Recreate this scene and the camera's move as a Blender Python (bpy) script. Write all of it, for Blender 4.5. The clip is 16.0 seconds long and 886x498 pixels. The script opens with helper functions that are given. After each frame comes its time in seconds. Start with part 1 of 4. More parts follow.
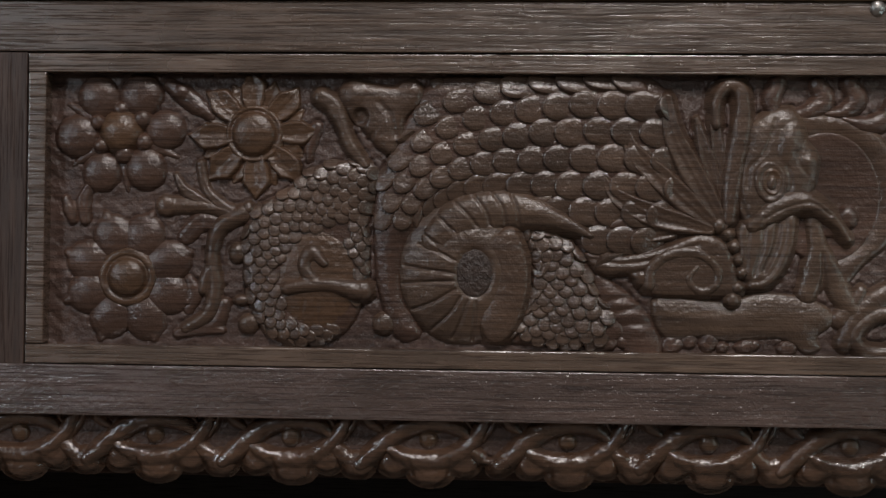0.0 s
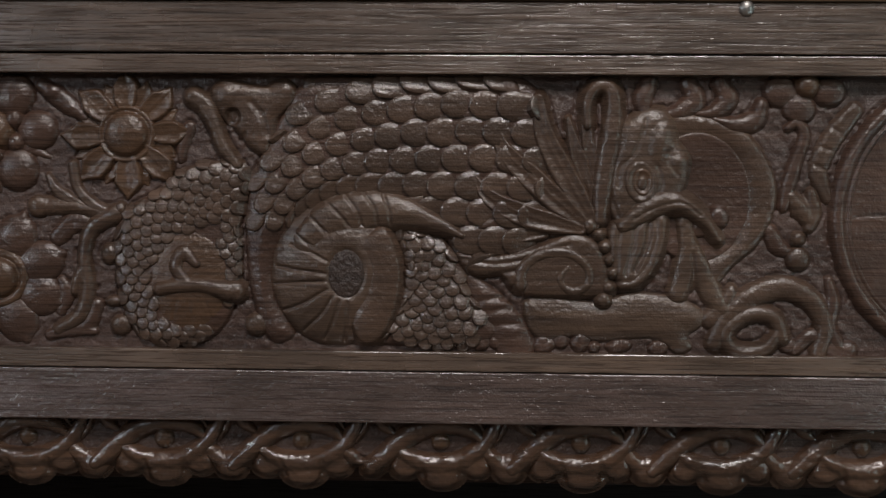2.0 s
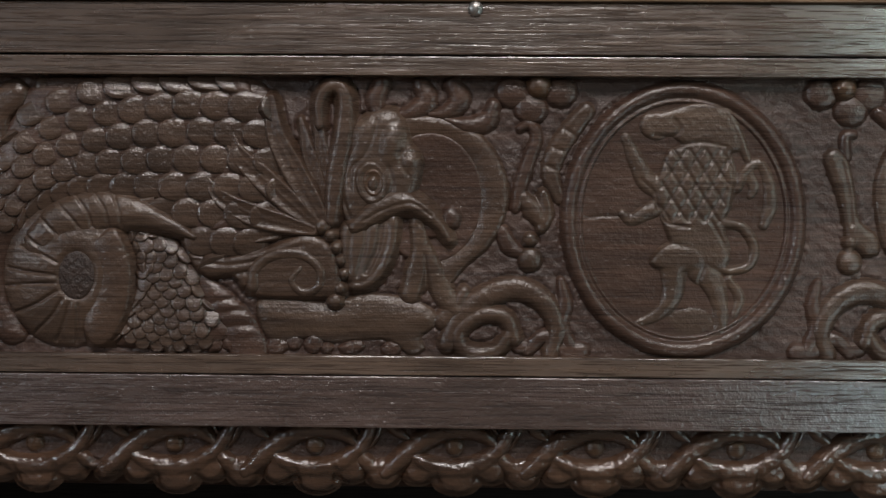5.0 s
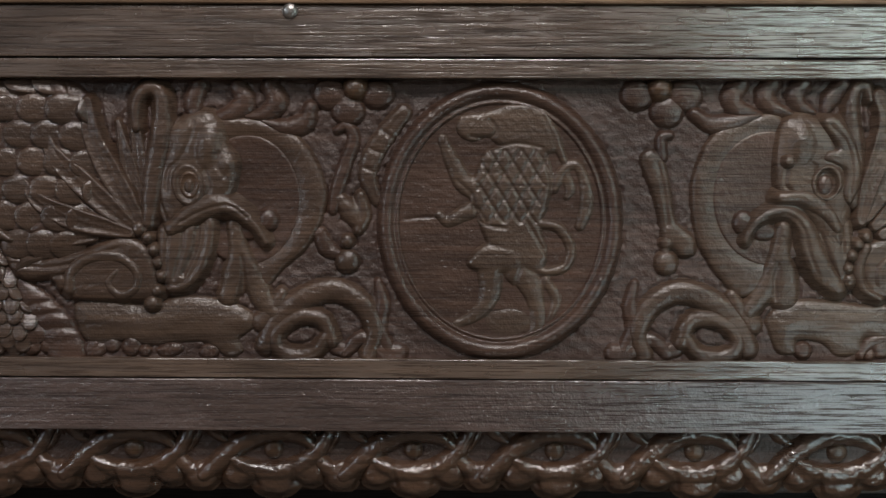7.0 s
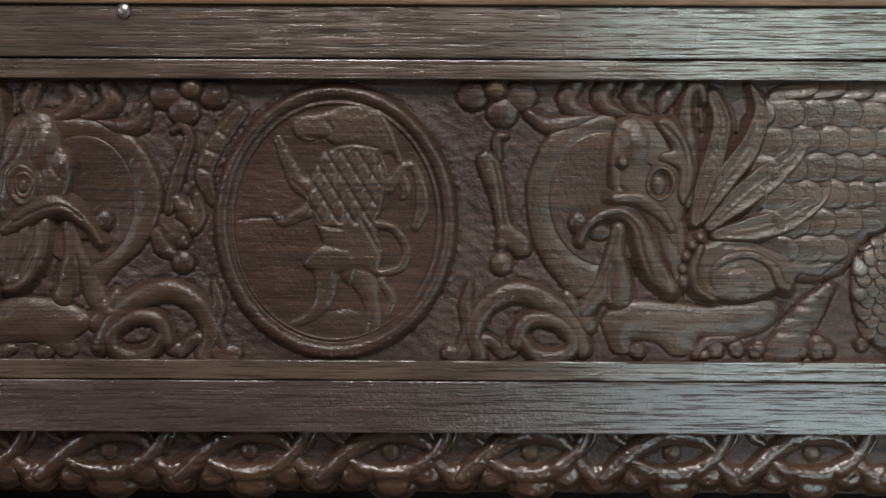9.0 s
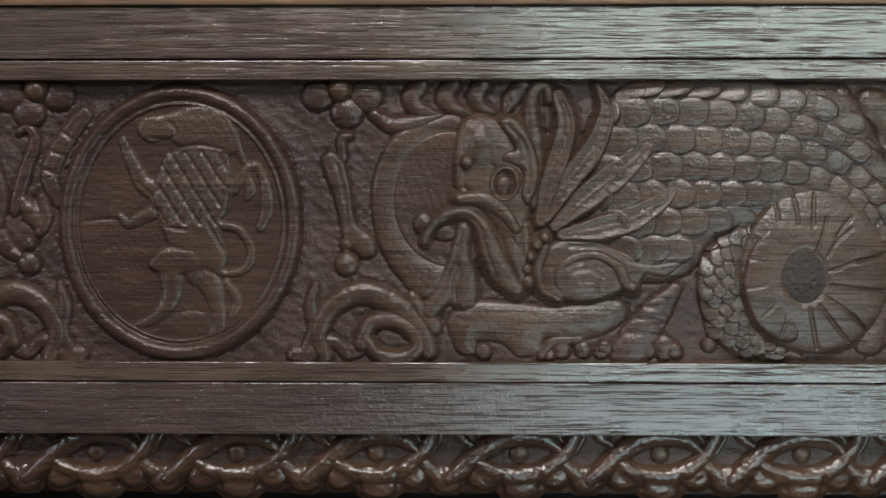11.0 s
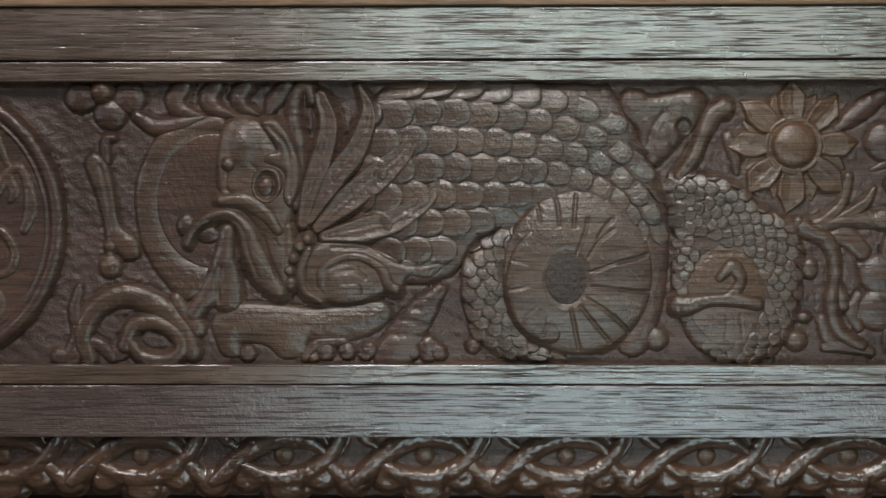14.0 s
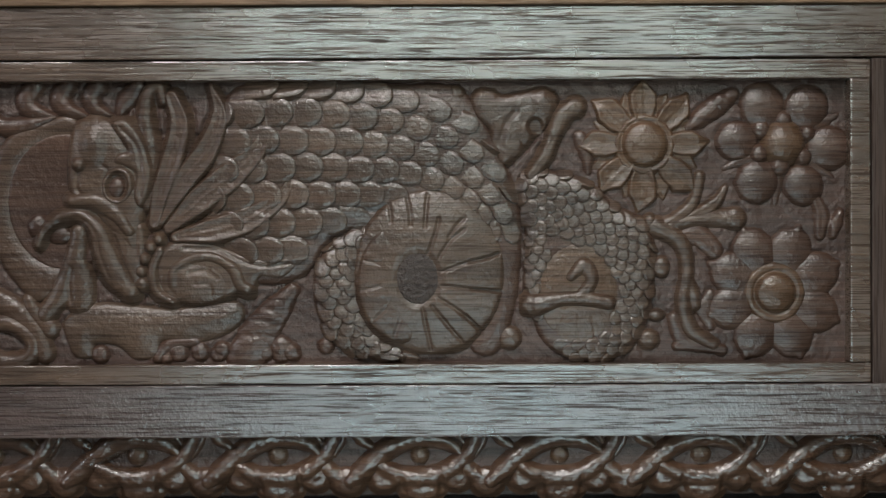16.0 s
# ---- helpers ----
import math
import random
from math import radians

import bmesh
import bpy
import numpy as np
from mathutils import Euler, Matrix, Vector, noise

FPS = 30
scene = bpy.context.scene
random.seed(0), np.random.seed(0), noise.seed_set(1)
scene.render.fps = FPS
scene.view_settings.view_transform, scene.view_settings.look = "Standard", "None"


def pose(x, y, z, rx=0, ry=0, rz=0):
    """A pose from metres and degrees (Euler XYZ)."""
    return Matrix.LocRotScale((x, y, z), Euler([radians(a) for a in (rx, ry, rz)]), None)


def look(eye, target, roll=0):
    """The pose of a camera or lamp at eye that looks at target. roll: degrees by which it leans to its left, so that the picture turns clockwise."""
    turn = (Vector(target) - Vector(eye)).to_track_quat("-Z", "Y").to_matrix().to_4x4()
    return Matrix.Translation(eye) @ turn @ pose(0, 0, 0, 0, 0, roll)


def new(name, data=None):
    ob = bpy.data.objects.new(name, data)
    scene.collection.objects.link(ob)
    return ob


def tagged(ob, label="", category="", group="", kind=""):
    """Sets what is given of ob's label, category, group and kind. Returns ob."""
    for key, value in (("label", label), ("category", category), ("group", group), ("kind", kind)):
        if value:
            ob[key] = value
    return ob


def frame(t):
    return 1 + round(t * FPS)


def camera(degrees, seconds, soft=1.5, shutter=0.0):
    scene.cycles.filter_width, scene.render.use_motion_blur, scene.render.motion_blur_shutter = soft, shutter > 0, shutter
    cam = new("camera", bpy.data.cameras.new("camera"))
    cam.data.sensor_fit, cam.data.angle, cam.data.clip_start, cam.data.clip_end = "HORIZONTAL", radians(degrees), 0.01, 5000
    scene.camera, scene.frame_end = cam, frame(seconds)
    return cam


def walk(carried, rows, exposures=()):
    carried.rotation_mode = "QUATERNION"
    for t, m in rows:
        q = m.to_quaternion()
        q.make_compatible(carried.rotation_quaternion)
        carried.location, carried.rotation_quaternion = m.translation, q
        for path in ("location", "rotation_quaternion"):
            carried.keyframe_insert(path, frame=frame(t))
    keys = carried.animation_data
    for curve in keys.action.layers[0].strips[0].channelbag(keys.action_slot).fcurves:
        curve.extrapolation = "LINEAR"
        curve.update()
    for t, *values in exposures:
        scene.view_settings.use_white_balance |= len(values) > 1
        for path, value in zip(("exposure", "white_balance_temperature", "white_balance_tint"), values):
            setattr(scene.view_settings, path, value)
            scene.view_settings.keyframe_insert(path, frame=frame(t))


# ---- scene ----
cam = camera(36.0, 16.0)
PATH = [
    (0, (0.271, -0.744, 0.595), (0.178, 1.253, 0.61), 0.7),
    (0.5, (0.285, -0.743, 0.593), (0.192, 1.255, 0.613), 0.7),
    (1, (0.296, -0.743, 0.593), (0.216, 1.256, 0.614), 0.7),
    (1.5, (0.312, -0.742, 0.598), (0.242, 1.257, 0.608), 0.6),
    (2, (0.33, -0.741, 0.6), (0.266, 1.258, 0.604), 0.6),
    (2.5, (0.348, -0.74, 0.601), (0.291, 1.259, 0.604), 0.6),
    (3, (0.373, -0.739, 0.601), (0.324, 1.261, 0.606), 0.6),
    (3.5, (0.393, -0.738, 0.603), (0.363, 1.262, 0.602), 0.6),
    (4, (0.417, -0.737, 0.603), (0.388, 1.263, 0.602), 0.5),
    (6.5, (0.532, -0.735, 0.597), (0.508, 1.265, 0.618), 0.4),
    (7, (0.558, -0.735, 0.599), (0.539, 1.265, 0.615), 0.3),
    (7.5, (0.576, -0.735, 0.597), (0.562, 1.265, 0.619), 0.3),
    (8, (0.593, -0.735, 0.599), (0.587, 1.265, 0.617), 0.3),
    (8.5, (0.617, -0.735, 0.601), (0.611, 1.265, 0.613), 0.3),
    (9, (0.639, -0.735, 0.599), (0.642, 1.265, 0.617), 0.3),
    (11.5, (0.758, -0.732, 0.609), (0.724, 1.268, 0.602), 0.1),
    (12, (0.779, -0.732, 0.605), (0.75, 1.268, 0.609), 0.0),
    (12.5, (0.8, -0.731, 0.609), (0.771, 1.269, 0.603), 0.0),
    (13, (0.818, -0.73, 0.605), (0.796, 1.269, 0.61), 0.0),
    (13.5, (0.833, -0.73, 0.602), (0.822, 1.27, 0.616), -0.0),
    (14, (0.858, -0.73, 0.611), (0.841, 1.269, 0.601), -0.0),
    (14.5, (0.872, -0.73, 0.607), (0.871, 1.27, 0.608), -0.1),
    (15, (0.893, -0.73, 0.606), (0.894, 1.27, 0.609), -0.1),
    (15.5, (0.91, -0.73, 0.607), (0.921, 1.27, 0.608), -0.1),
    (16, (0.928, -0.73, 0.61), (0.937, 1.27, 0.602), -0.2),
]
walk(cam, [(t, look(eye, target, roll)) for t, eye, target, roll in PATH])
# ---- world and light ----
world = bpy.data.worlds.new("world")
scene.world = world
world.use_nodes = True
world.node_tree.nodes["Background"].inputs[0].default_value = (0.74, 0.61, 0.54, 1)
world.node_tree.nodes["Background"].inputs[1].default_value = 0.22


def area_light(name, eye, target, w, h, watts, colour):
    data = bpy.data.lights.new(name, "AREA")
    data.shape, data.size, data.size_y, data.energy, data.color = "RECTANGLE", w, h, watts, colour
    ob = new(name, data)
    ob.matrix_world = look(eye, target)
    return ob


area_light("window_light", (-1.30, -1.60, 1.10), (0.40, 0, 0.6), 0.22, 0.30, 7.5, (0.80, 0.91, 1.0))
area_light("room_light", (0.50, -1.6, 1.95), (0.50, 0, 0.62), 0.12, 0.10, 7.2, (1.0, 0.94, 0.90))
# Broad soft fill added overhead to lift the tones; no fixture stands there.
area_light("overhead_fill", (0.66, -1.45, 2.55), (0.62, -0.20, 0.5), 1.2, 0.8, 39.0, (1.0, 0.95, 0.94))
area_light("far_window_light", (2.05, -1.15, 1.00), (0.95, 0, 0.62), 0.17, 0.22, 0.7, (0.70, 1.0, 0.98))
# Two unseen strips added close to the chest to put sheen on both rails.
area_light("upper_sheen_light", (0.98, -0.30, 0.775), (0.97, 0, 0.70), 0.42, 0.05, 0.37, (0.80, 1.0, 0.96))
area_light("lower_sheen_light", (0.98, -0.30, 0.447), (0.97, 0, 0.53), 0.42, 0.088, 0.47, (0.70, 0.94, 1.0))


# ---- materials ----
def wood(name, light, dark, rough=0.4, grain=1.0, bump=0.25, speck=0.0, along="x", coat=0.0, vary=0.0, gloss=0.5, ior=1.5, film_rough=0.2, dent=0.0):
    """Stained oak: long grain, short open pores, blotchy stain, and fine relief."""
    m = bpy.data.materials.new(name)
    m.use_nodes = True
    nt = m.node_tree
    N, L = nt.nodes, nt.links
    bsdf = N["Principled BSDF"]
    geo = N.new("ShaderNodeNewGeometry")

    def noise_at(scale, detail=3.0, rough_=0.55, dist=0.0):
        mp = N.new("ShaderNodeMapping")
        mp.inputs["Scale"].default_value = scale if along == "x" else (scale[2], scale[1], scale[0])
        nz = N.new("ShaderNodeTexNoise")
        nz.inputs["Scale"].default_value = 1.0
        nz.inputs["Detail"].default_value = detail
        nz.inputs["Roughness"].default_value = rough_
        nz.inputs["Distortion"].default_value = dist
        L.new(geo.outputs["Position"], mp.inputs["Vector"])
        L.new(mp.outputs["Vector"], nz.inputs["Vector"])
        return nz.outputs["Fac"]

    def ramp(src, stops):
        r = N.new("ShaderNodeValToRGB")
        r.color_ramp.elements[0].position, r.color_ramp.elements[1].position = stops[0][0], stops[-1][0]
        r.color_ramp.elements[0].color, r.color_ramp.elements[1].color = (*stops[0][1], 1), (*stops[-1][1], 1)
        L.new(src, r.inputs["Fac"])
        return r.outputs["Color"]

    def mix(kind, fac, a, b):
        x = N.new("ShaderNodeMix")
        x.data_type, x.blend_type = "RGBA", kind
        x.inputs[0].default_value = fac
        L.new(a, x.inputs[6])
        L.new(b, x.inputs[7])
        return x.outputs[2]

    streak = noise_at((12, 90, 420), 4, 0.6, 0.3)
    pores = noise_at((34, 160, 1400), 3, 0.6, 0.25)
    blotch = noise_at((16, 30, 34), 3, 0.6)
    fine = noise_at((900, 900, 900), 2, 0.6)
    base = ramp(streak, [(0.32, dark), (0.68, light)])
    pore = ramp(pores, [(0.39, (0.26, 0.24, 0.23)), (0.49, (1, 1, 1))])
    stain = ramp(blotch, [(0.3, (0.62, 0.58, 0.56)), (0.7, (1.25, 1.2, 1.15))])
    col = mix("MULTIPLY", 0.75 * grain, base, pore)
    col = mix("MULTIPLY", 0.85, col, stain)
    if vary:
        info = N.new("ShaderNodeObjectInfo")
        tone = ramp(info.outputs["Random"], [(0.0, (1 - vary,) * 3), (1.0, (1 + vary, 1 + vary * 0.9, 1 + vary * 0.8))])
        col = mix("MULTIPLY", 1.0, col, tone)
    L.new(col, bsdf.inputs["Base Color"])
    rr = N.new("ShaderNodeMapRange")
    rr.inputs["To Min"].default_value, rr.inputs["To Max"].default_value = rough - 0.06, rough + 0.10
    L.new(blotch, rr.inputs["Value"])
    open_pore = N.new("ShaderNodeMapRange")
    for key, value in (("From Min", 0.40), ("From Max", 0.45), ("To Min", 0.35 * grain), ("To Max", 0.0)):
        open_pore.inputs[key].default_value = value
    L.new(pores, open_pore.inputs["Value"])
    add = N.new("ShaderNodeMath")
    L.new(rr.outputs["Result"], add.inputs[0])
    L.new(open_pore.outputs["Result"], add.inputs[1])
    L.new(add.outputs[0], bsdf.inputs["Roughness"])
    if coat:
        film = N.new("ShaderNodeMapRange")
        for key, value in (("From Min", 0.40), ("From Max", 0.45), ("To Min", coat * (1 - 0.9 * grain)), ("To Max", coat)):
            film.inputs[key].default_value = value
        L.new(pores, film.inputs["Value"])
        L.new(film.outputs["Result"], bsdf.inputs["Coat Weight"])
    bsdf.inputs["Coat Weight"].default_value = coat
    bsdf.inputs["Specular IOR Level"].default_value = gloss
    dull = N.new("ShaderNodeMapRange")
    for key, value in (("From Min", 0.42), ("From Max", 0.485), ("To Min", gloss * (1 - 0.85 * grain)), ("To Max", gloss)):
        dull.inputs[key].default_value = value
    L.new(pores, dull.inputs["Value"])
    L.new(dull.outputs["Result"], bsdf.inputs["Specular IOR Level"])
    bsdf.inputs["IOR"].default_value = ior
    bsdf.inputs["Coat Roughness"].default_value = film_rough

    def bumped(src, strength, metres, before=None):
        b = N.new("ShaderNodeBump")
        b.inputs["Strength"].default_value, b.inputs["Distance"].default_value = strength, metres
        L.new(src, b.inputs["Height"])
        if before is not None:
            L.new(before, b.inputs["Normal"])
        return b.outputs["Normal"]

    n = bumped(streak, bump, 0.0012)
    n = bumped(pores, 0.8 * bump * grain, 0.0008, n)
    n = bumped(fine, 0.12 + speck, 0.0006 + 0.0008 * speck, n)
    if speck:
        n = bumped(noise_at((330, 330, 330), 2, 0.5), speck, 0.0016, n)
    if dent:
        n = bumped(noise_at((140, 140, 190), 1, 0.5), dent, 0.004, n)
    L.new(n, bsdf.inputs["Normal"])
    L.new(n, bsdf.inputs["Coat Normal"])
    return m


def plain(name, colour, rough=0.6, metal=0.0, scale=60):
    m = bpy.data.materials.new(name)
    m.use_nodes = True
    nt = m.node_tree
    bsdf = nt.nodes["Principled BSDF"]
    nz = nt.nodes.new("ShaderNodeTexNoise")
    nz.inputs["Scale"].default_value = scale
    r = nt.nodes.new("ShaderNodeValToRGB")
    r.color_ramp.elements[0].color = (*[c * 0.75 for c in colour], 1)
    r.color_ramp.elements[1].color = (*[min(1, c * 1.2) for c in colour], 1)
    geo = nt.nodes.new("ShaderNodeNewGeometry")
    nt.links.new(geo.outputs["Position"], nz.inputs["Vector"])
    nt.links.new(nz.outputs["Fac"], r.inputs["Fac"])
    nt.links.new(r.outputs["Color"], bsdf.inputs["Base Color"])
    bsdf.inputs["Roughness"].default_value = rough
    bsdf.inputs["Metallic"].default_value = metal
    b = nt.nodes.new("ShaderNodeBump")
    b.inputs["Strength"].default_value, b.inputs["Distance"].default_value = 0.2, 0.002
    nt.links.new(nz.outputs["Fac"], b.inputs["Height"])
    nt.links.new(b.outputs["Normal"], bsdf.inputs["Normal"])
    return m


RAIL = wood("rail_oak", (0.142, 0.090, 0.061), (0.060, 0.038, 0.027), 0.25, 1.0, 0.25, gloss=1.0, ior=2.0, coat=0.3)
LOWER_RAIL = wood("lower_rail_oak", (0.112, 0.068, 0.056), (0.062, 0.038, 0.032), 0.26, 0.9, 0.26, speck=0.26, gloss=1.0, ior=1.95, coat=0.4)
STRIP = wood("moulding_oak", (0.162, 0.104, 0.071), (0.076, 0.048, 0.033), 0.25, 1.0, 0.25, gloss=1.0, ior=2.0, coat=0.3)
STILE = wood("stile_oak", (0.080, 0.050, 0.039), (0.042, 0.027, 0.022), 0.45, 0.6, 0.25, along="z")
LEDGE = wood("ledge_oak", (0.32, 0.20, 0.13), (0.19, 0.12, 0.075), 0.5, 0.6, 0.2)
GROUND = wood("punched_ground", (0.108, 0.067, 0.054), (0.056, 0.035, 0.029), 0.38, 0.3, 0.15, speck=0.42)
CARVED = wood("carved_oak", (0.117, 0.071, 0.048), (0.059, 0.036, 0.025), 0.36, 0.62, 0.18, speck=0.24, coat=0.65, film_rough=0.17, dent=0.10)
WARM = wood("warm_carved_oak", (0.134, 0.074, 0.042), (0.068, 0.038, 0.022), 0.35, 0.62, 0.18, speck=0.24, coat=0.65, film_rough=0.17, dent=0.10)
PALE = wood("pale_carved_oak", (0.128, 0.082, 0.056), (0.067, 0.042, 0.030), 0.36, 0.62, 0.18, speck=0.24, coat=0.65, film_rough=0.17, dent=0.10)
RED = wood("red_carved_oak", (0.106, 0.059, 0.041), (0.054, 0.030, 0.022), 0.36, 0.62, 0.18, speck=0.24, coat=0.65, film_rough=0.17, dent=0.10)
SCALE = wood("scale_oak", (0.113, 0.071, 0.050), (0.061, 0.039, 0.028), 0.34, 0.62, 0.18, speck=0.24, vary=0.16, coat=1.0, film_rough=0.14, dent=0.10)
BORDER = wood("border_oak", (0.118, 0.062, 0.036), (0.052, 0.028, 0.018), 0.27, 0.35, 0.08, speck=0.20, coat=1.0, film_rough=0.09, dent=0.40, gloss=0.7, ior=1.6)
BACKING = wood("backing_oak", (0.085, 0.045, 0.031), (0.046, 0.026, 0.02), 0.45, 0.5, 0.2)
PUNCHED = wood("punched_button", (0.064, 0.041, 0.032), (0.030, 0.019, 0.015), 0.4, 0.2, 0.1, speck=0.6)
# Near black: the shade below the border is put into this colour.
GAP_SHADE = wood("gap_shade_board", (0.014, 0.011, 0.010), (0.008, 0.006, 0.006), 0.8, 0.5, 0.1)
STEEL = plain("worn_steel", (0.42, 0.40, 0.38), 0.36, 0.9, 400)
PLASTER = plain("dim_plaster", (0.46, 0.42, 0.39), 0.9)
BOARDS = plain("dark_floorboards", (0.16, 0.12, 0.09), 0.7)

# ---- carving tools: millimetres, x along the panel, z up from the panel's lower edge ----
BASE_Z, GROUND_Y = 0.5455, 0.0072
MIRROR = 1171.0


def flip(pts):
    return [(MIRROR - x, z) for x, z in pts]


def spline(pts, closed=False, n=7):
    p = np.array(pts, float)
    k = len(p)
    q = np.vstack([p[-1:], p, p[:2]]) if closed else np.vstack([2 * p[0] - p[1], p, 2 * p[-1] - p[-2]])
    out = []
    for i in range(k if closed else k - 1):
        a, b, c, d = q[i], q[i + 1], q[i + 2], q[i + 3]
        for s in np.arange(n) / n:
            out.append(0.5 * (2 * b + (c - a) * s + (2 * a - 5 * b + 4 * c - d) * s * s + (3 * b - a - 3 * c + d) * s ** 3))
    if not closed:
        out.append(p[-1])
    return np.array(out)


def nearest(X, Z, line):
    """Distance to a polyline, the place along it from 0 to 1, and the side."""
    best = np.full(X.shape, 1e9)
    along, side = np.zeros(X.shape), np.zeros(X.shape)
    seg = np.linalg.norm(np.diff(line, axis=0), axis=1)
    total, run = seg.sum(), 0.0
    for a, b, l in zip(line[:-1], line[1:], seg):
        if l < 1e-9:
            continue
        ux, uz = (b - a) / l
        s = np.clip((X - a[0]) * ux + (Z - a[1]) * uz, 0, l)
        dx, dz = X - a[0] - s * ux, Z - a[1] - s * uz
        d = dx * dx + dz * dz
        hit = d < best
        best = np.where(hit, d, best)
        along = np.where(hit, (run + s) / total, along)
        side = np.where(hit, np.sign(ux * dz - uz * dx), side)
        run += l
    return np.sqrt(best), along, side


def inside(X, Z, loop):
    r = np.zeros(X.shape, bool)
    for (ax, az), (bx, bz) in zip(loop, np.roll(loop, -1, axis=0)):
        if az != bz:
            r ^= ((az > Z) != (bz > Z)) & (X < (bx - ax) * (Z - az) / (bz - az) + ax)
    return r


def box_of(pts, pad):
    p = np.array(pts)
    return p[:, 0].min() - pad, p[:, 0].max() + pad, p[:, 1].min() - pad, p[:, 1].max() + pad


WALL = 1.5


def dome(c, rx, rz, rise, base=0.5, turn=0.0, power=0.5):
    """A round boss."""
    ca, sa = math.cos(radians(turn)), math.sin(radians(turn))

    def f(X, Z):
        u, v = X - c[0], Z - c[1]
        q = np.sqrt(((u * ca + v * sa) / rx) ** 2 + ((-u * sa + v * ca) / rz) ** 2)
        return np.where(q < 1, base + rise * np.clip(1 - q * q, 0, 1) ** power, base - WALL * (q - 1) * min(rx, rz))
    return f, (c[0] - max(rx, rz) - 1, c[0] + max(rx, rz) + 1, c[1] - max(rx, rz) - 1, c[1] + max(rx, rz) + 1)


def strand(pts, radii, rise, base=0.5, groove=0.0, ridge=0.0, hollow=0.0):
    """A rounded band along a curve; groove hollows its middle, ridge makes it a leaf with a keel, hollow a scooped leaf with a raised rim."""
    line = spline(pts)
    radii = np.array(radii, float)
    at = np.linspace(0, 1, len(radii))

    def f(X, Z):
        d, s, side = nearest(X, Z, line)
        r = np.interp(s, at, radii)
        q = d / r
        k = np.minimum(1.0, r / radii.max() + 0.25)
        prof = np.clip(1 - q * q, 0, 1) ** 0.72
        if ridge:
            prof = (1 - ridge) * prof + ridge * np.clip(1 - q, 0, 1)
        if groove:
            prof = prof - groove * np.exp(-(q / 0.38) ** 2)
        if hollow:
            scoop = np.where(q < 0.8, 1 - hollow * (1 - (q / 0.8) ** 2), np.sqrt(np.clip(1 - ((q - 0.8) / 0.2) ** 2, 0, 1)))
            prof = np.where(side > 0, 1.0, 0.8) * scoop + 0.35 * hollow * np.exp(-(q / 0.14) ** 2)
        return np.where(q < 1, base + rise * k * prof, base - WALL * (d - r))
    return f, box_of(line, radii.max() + 1.5)


def plate(pts, height, edge=3.0, base=0.5, tilt=(0.0, 0.0)):
    """A raised field with rounded edges."""
    loop = spline(pts, True)
    mid = loop.mean(axis=0)

    def f(X, Z):
        d, _, _ = nearest(X, Z, np.vstack([loop, loop[:1]]))
        ins = inside(X, Z, loop)
        k = np.clip(d / edge, 0, 1)
        top = base + height * np.sqrt(np.clip(1 - (1 - k) ** 2, 0, 1)) + ((X - mid[0]) * tilt[0] + (Z - mid[1]) * tilt[1]) * k
        return np.where(ins, top, base - WALL * d)
    return f, box_of(loop, 1.5)


def cut(pts, width, depth):
    """A gouged line."""
    line = spline(pts)
    return (lambda X, Z: depth * np.exp(-(nearest(X, Z, line)[0] / width) ** 2)), box_of(line, width * 2.5)


def pit(c, rx, rz, depth):
    """A sunk oval with a flat bottom."""
    return (lambda X, Z: depth / (1 + np.exp(np.clip((np.hypot((X - c[0]) / rx, (Z - c[1]) / rz) - 1) * 14, -40, 40)))), \
        (c[0] - rx * 1.5, c[0] + rx * 1.5, c[1] - rz * 1.5, c[1] + rz * 1.5)


def height_of(shapes, cuts, X, Z):
    h = np.full(X.shape, -3.0)
    for f, _ in shapes:
        h = np.maximum(h, f(X, Z))
    for f, (x0, x1, z0, z1) in cuts:
        near = (X > x0) & (X < x1) & (Z > z0) & (Z < z1)
        if near.any():
            g = np.zeros(X.shape)
            g[near] = f(X[near], Z[near])
            h = h - np.where(h > -2.5, g, 0)
    return h


rng = np.random.default_rng(4)


def smooth_noise(X, Z, size, seed):
    """Soft hand-tool unevenness from a few turned waves."""
    r = np.random.default_rng(seed)
    out = np.zeros(X.shape)
    for _ in range(6):
        a, k, p = r.uniform(0, 6.28), r.uniform(0.7, 1.6) * 6.28 / size, r.uniform(0, 6.28)
        out += np.sin((X * math.cos(a) + Z * math.sin(a)) * k + p)
    return out / 6


CARVED_HEIGHT = np.zeros((157, 1173))


def under(ob, parent):
    ob.parent = parent
    if parent.type == "EMPTY":
        ob.matrix_parent_inverse = Matrix.Translation(-parent.location)
    return ob


def mesh_object(name, verts, faces, mat, parent, smooth=True):
    me = bpy.data.meshes.new(name)
    verts, faces = np.asarray(verts, np.float32), np.asarray(faces, np.int32)
    k = faces.shape[1]
    me.vertices.add(len(verts))
    me.vertices.foreach_set("co", verts.ravel())
    me.loops.add(faces.size)
    me.loops.foreach_set("vertex_index", faces.ravel())
    me.polygons.add(len(faces))
    me.polygons.foreach_set("loop_start", np.arange(len(faces), dtype=np.int32) * k)
    me.polygons.foreach_set("use_smooth", np.full(len(faces), smooth))
    me.update(calc_edges=True)
    me.materials.append(mat)
    ob = new(name, me)
    if parent is not None:
        under(ob, parent)
    return ob


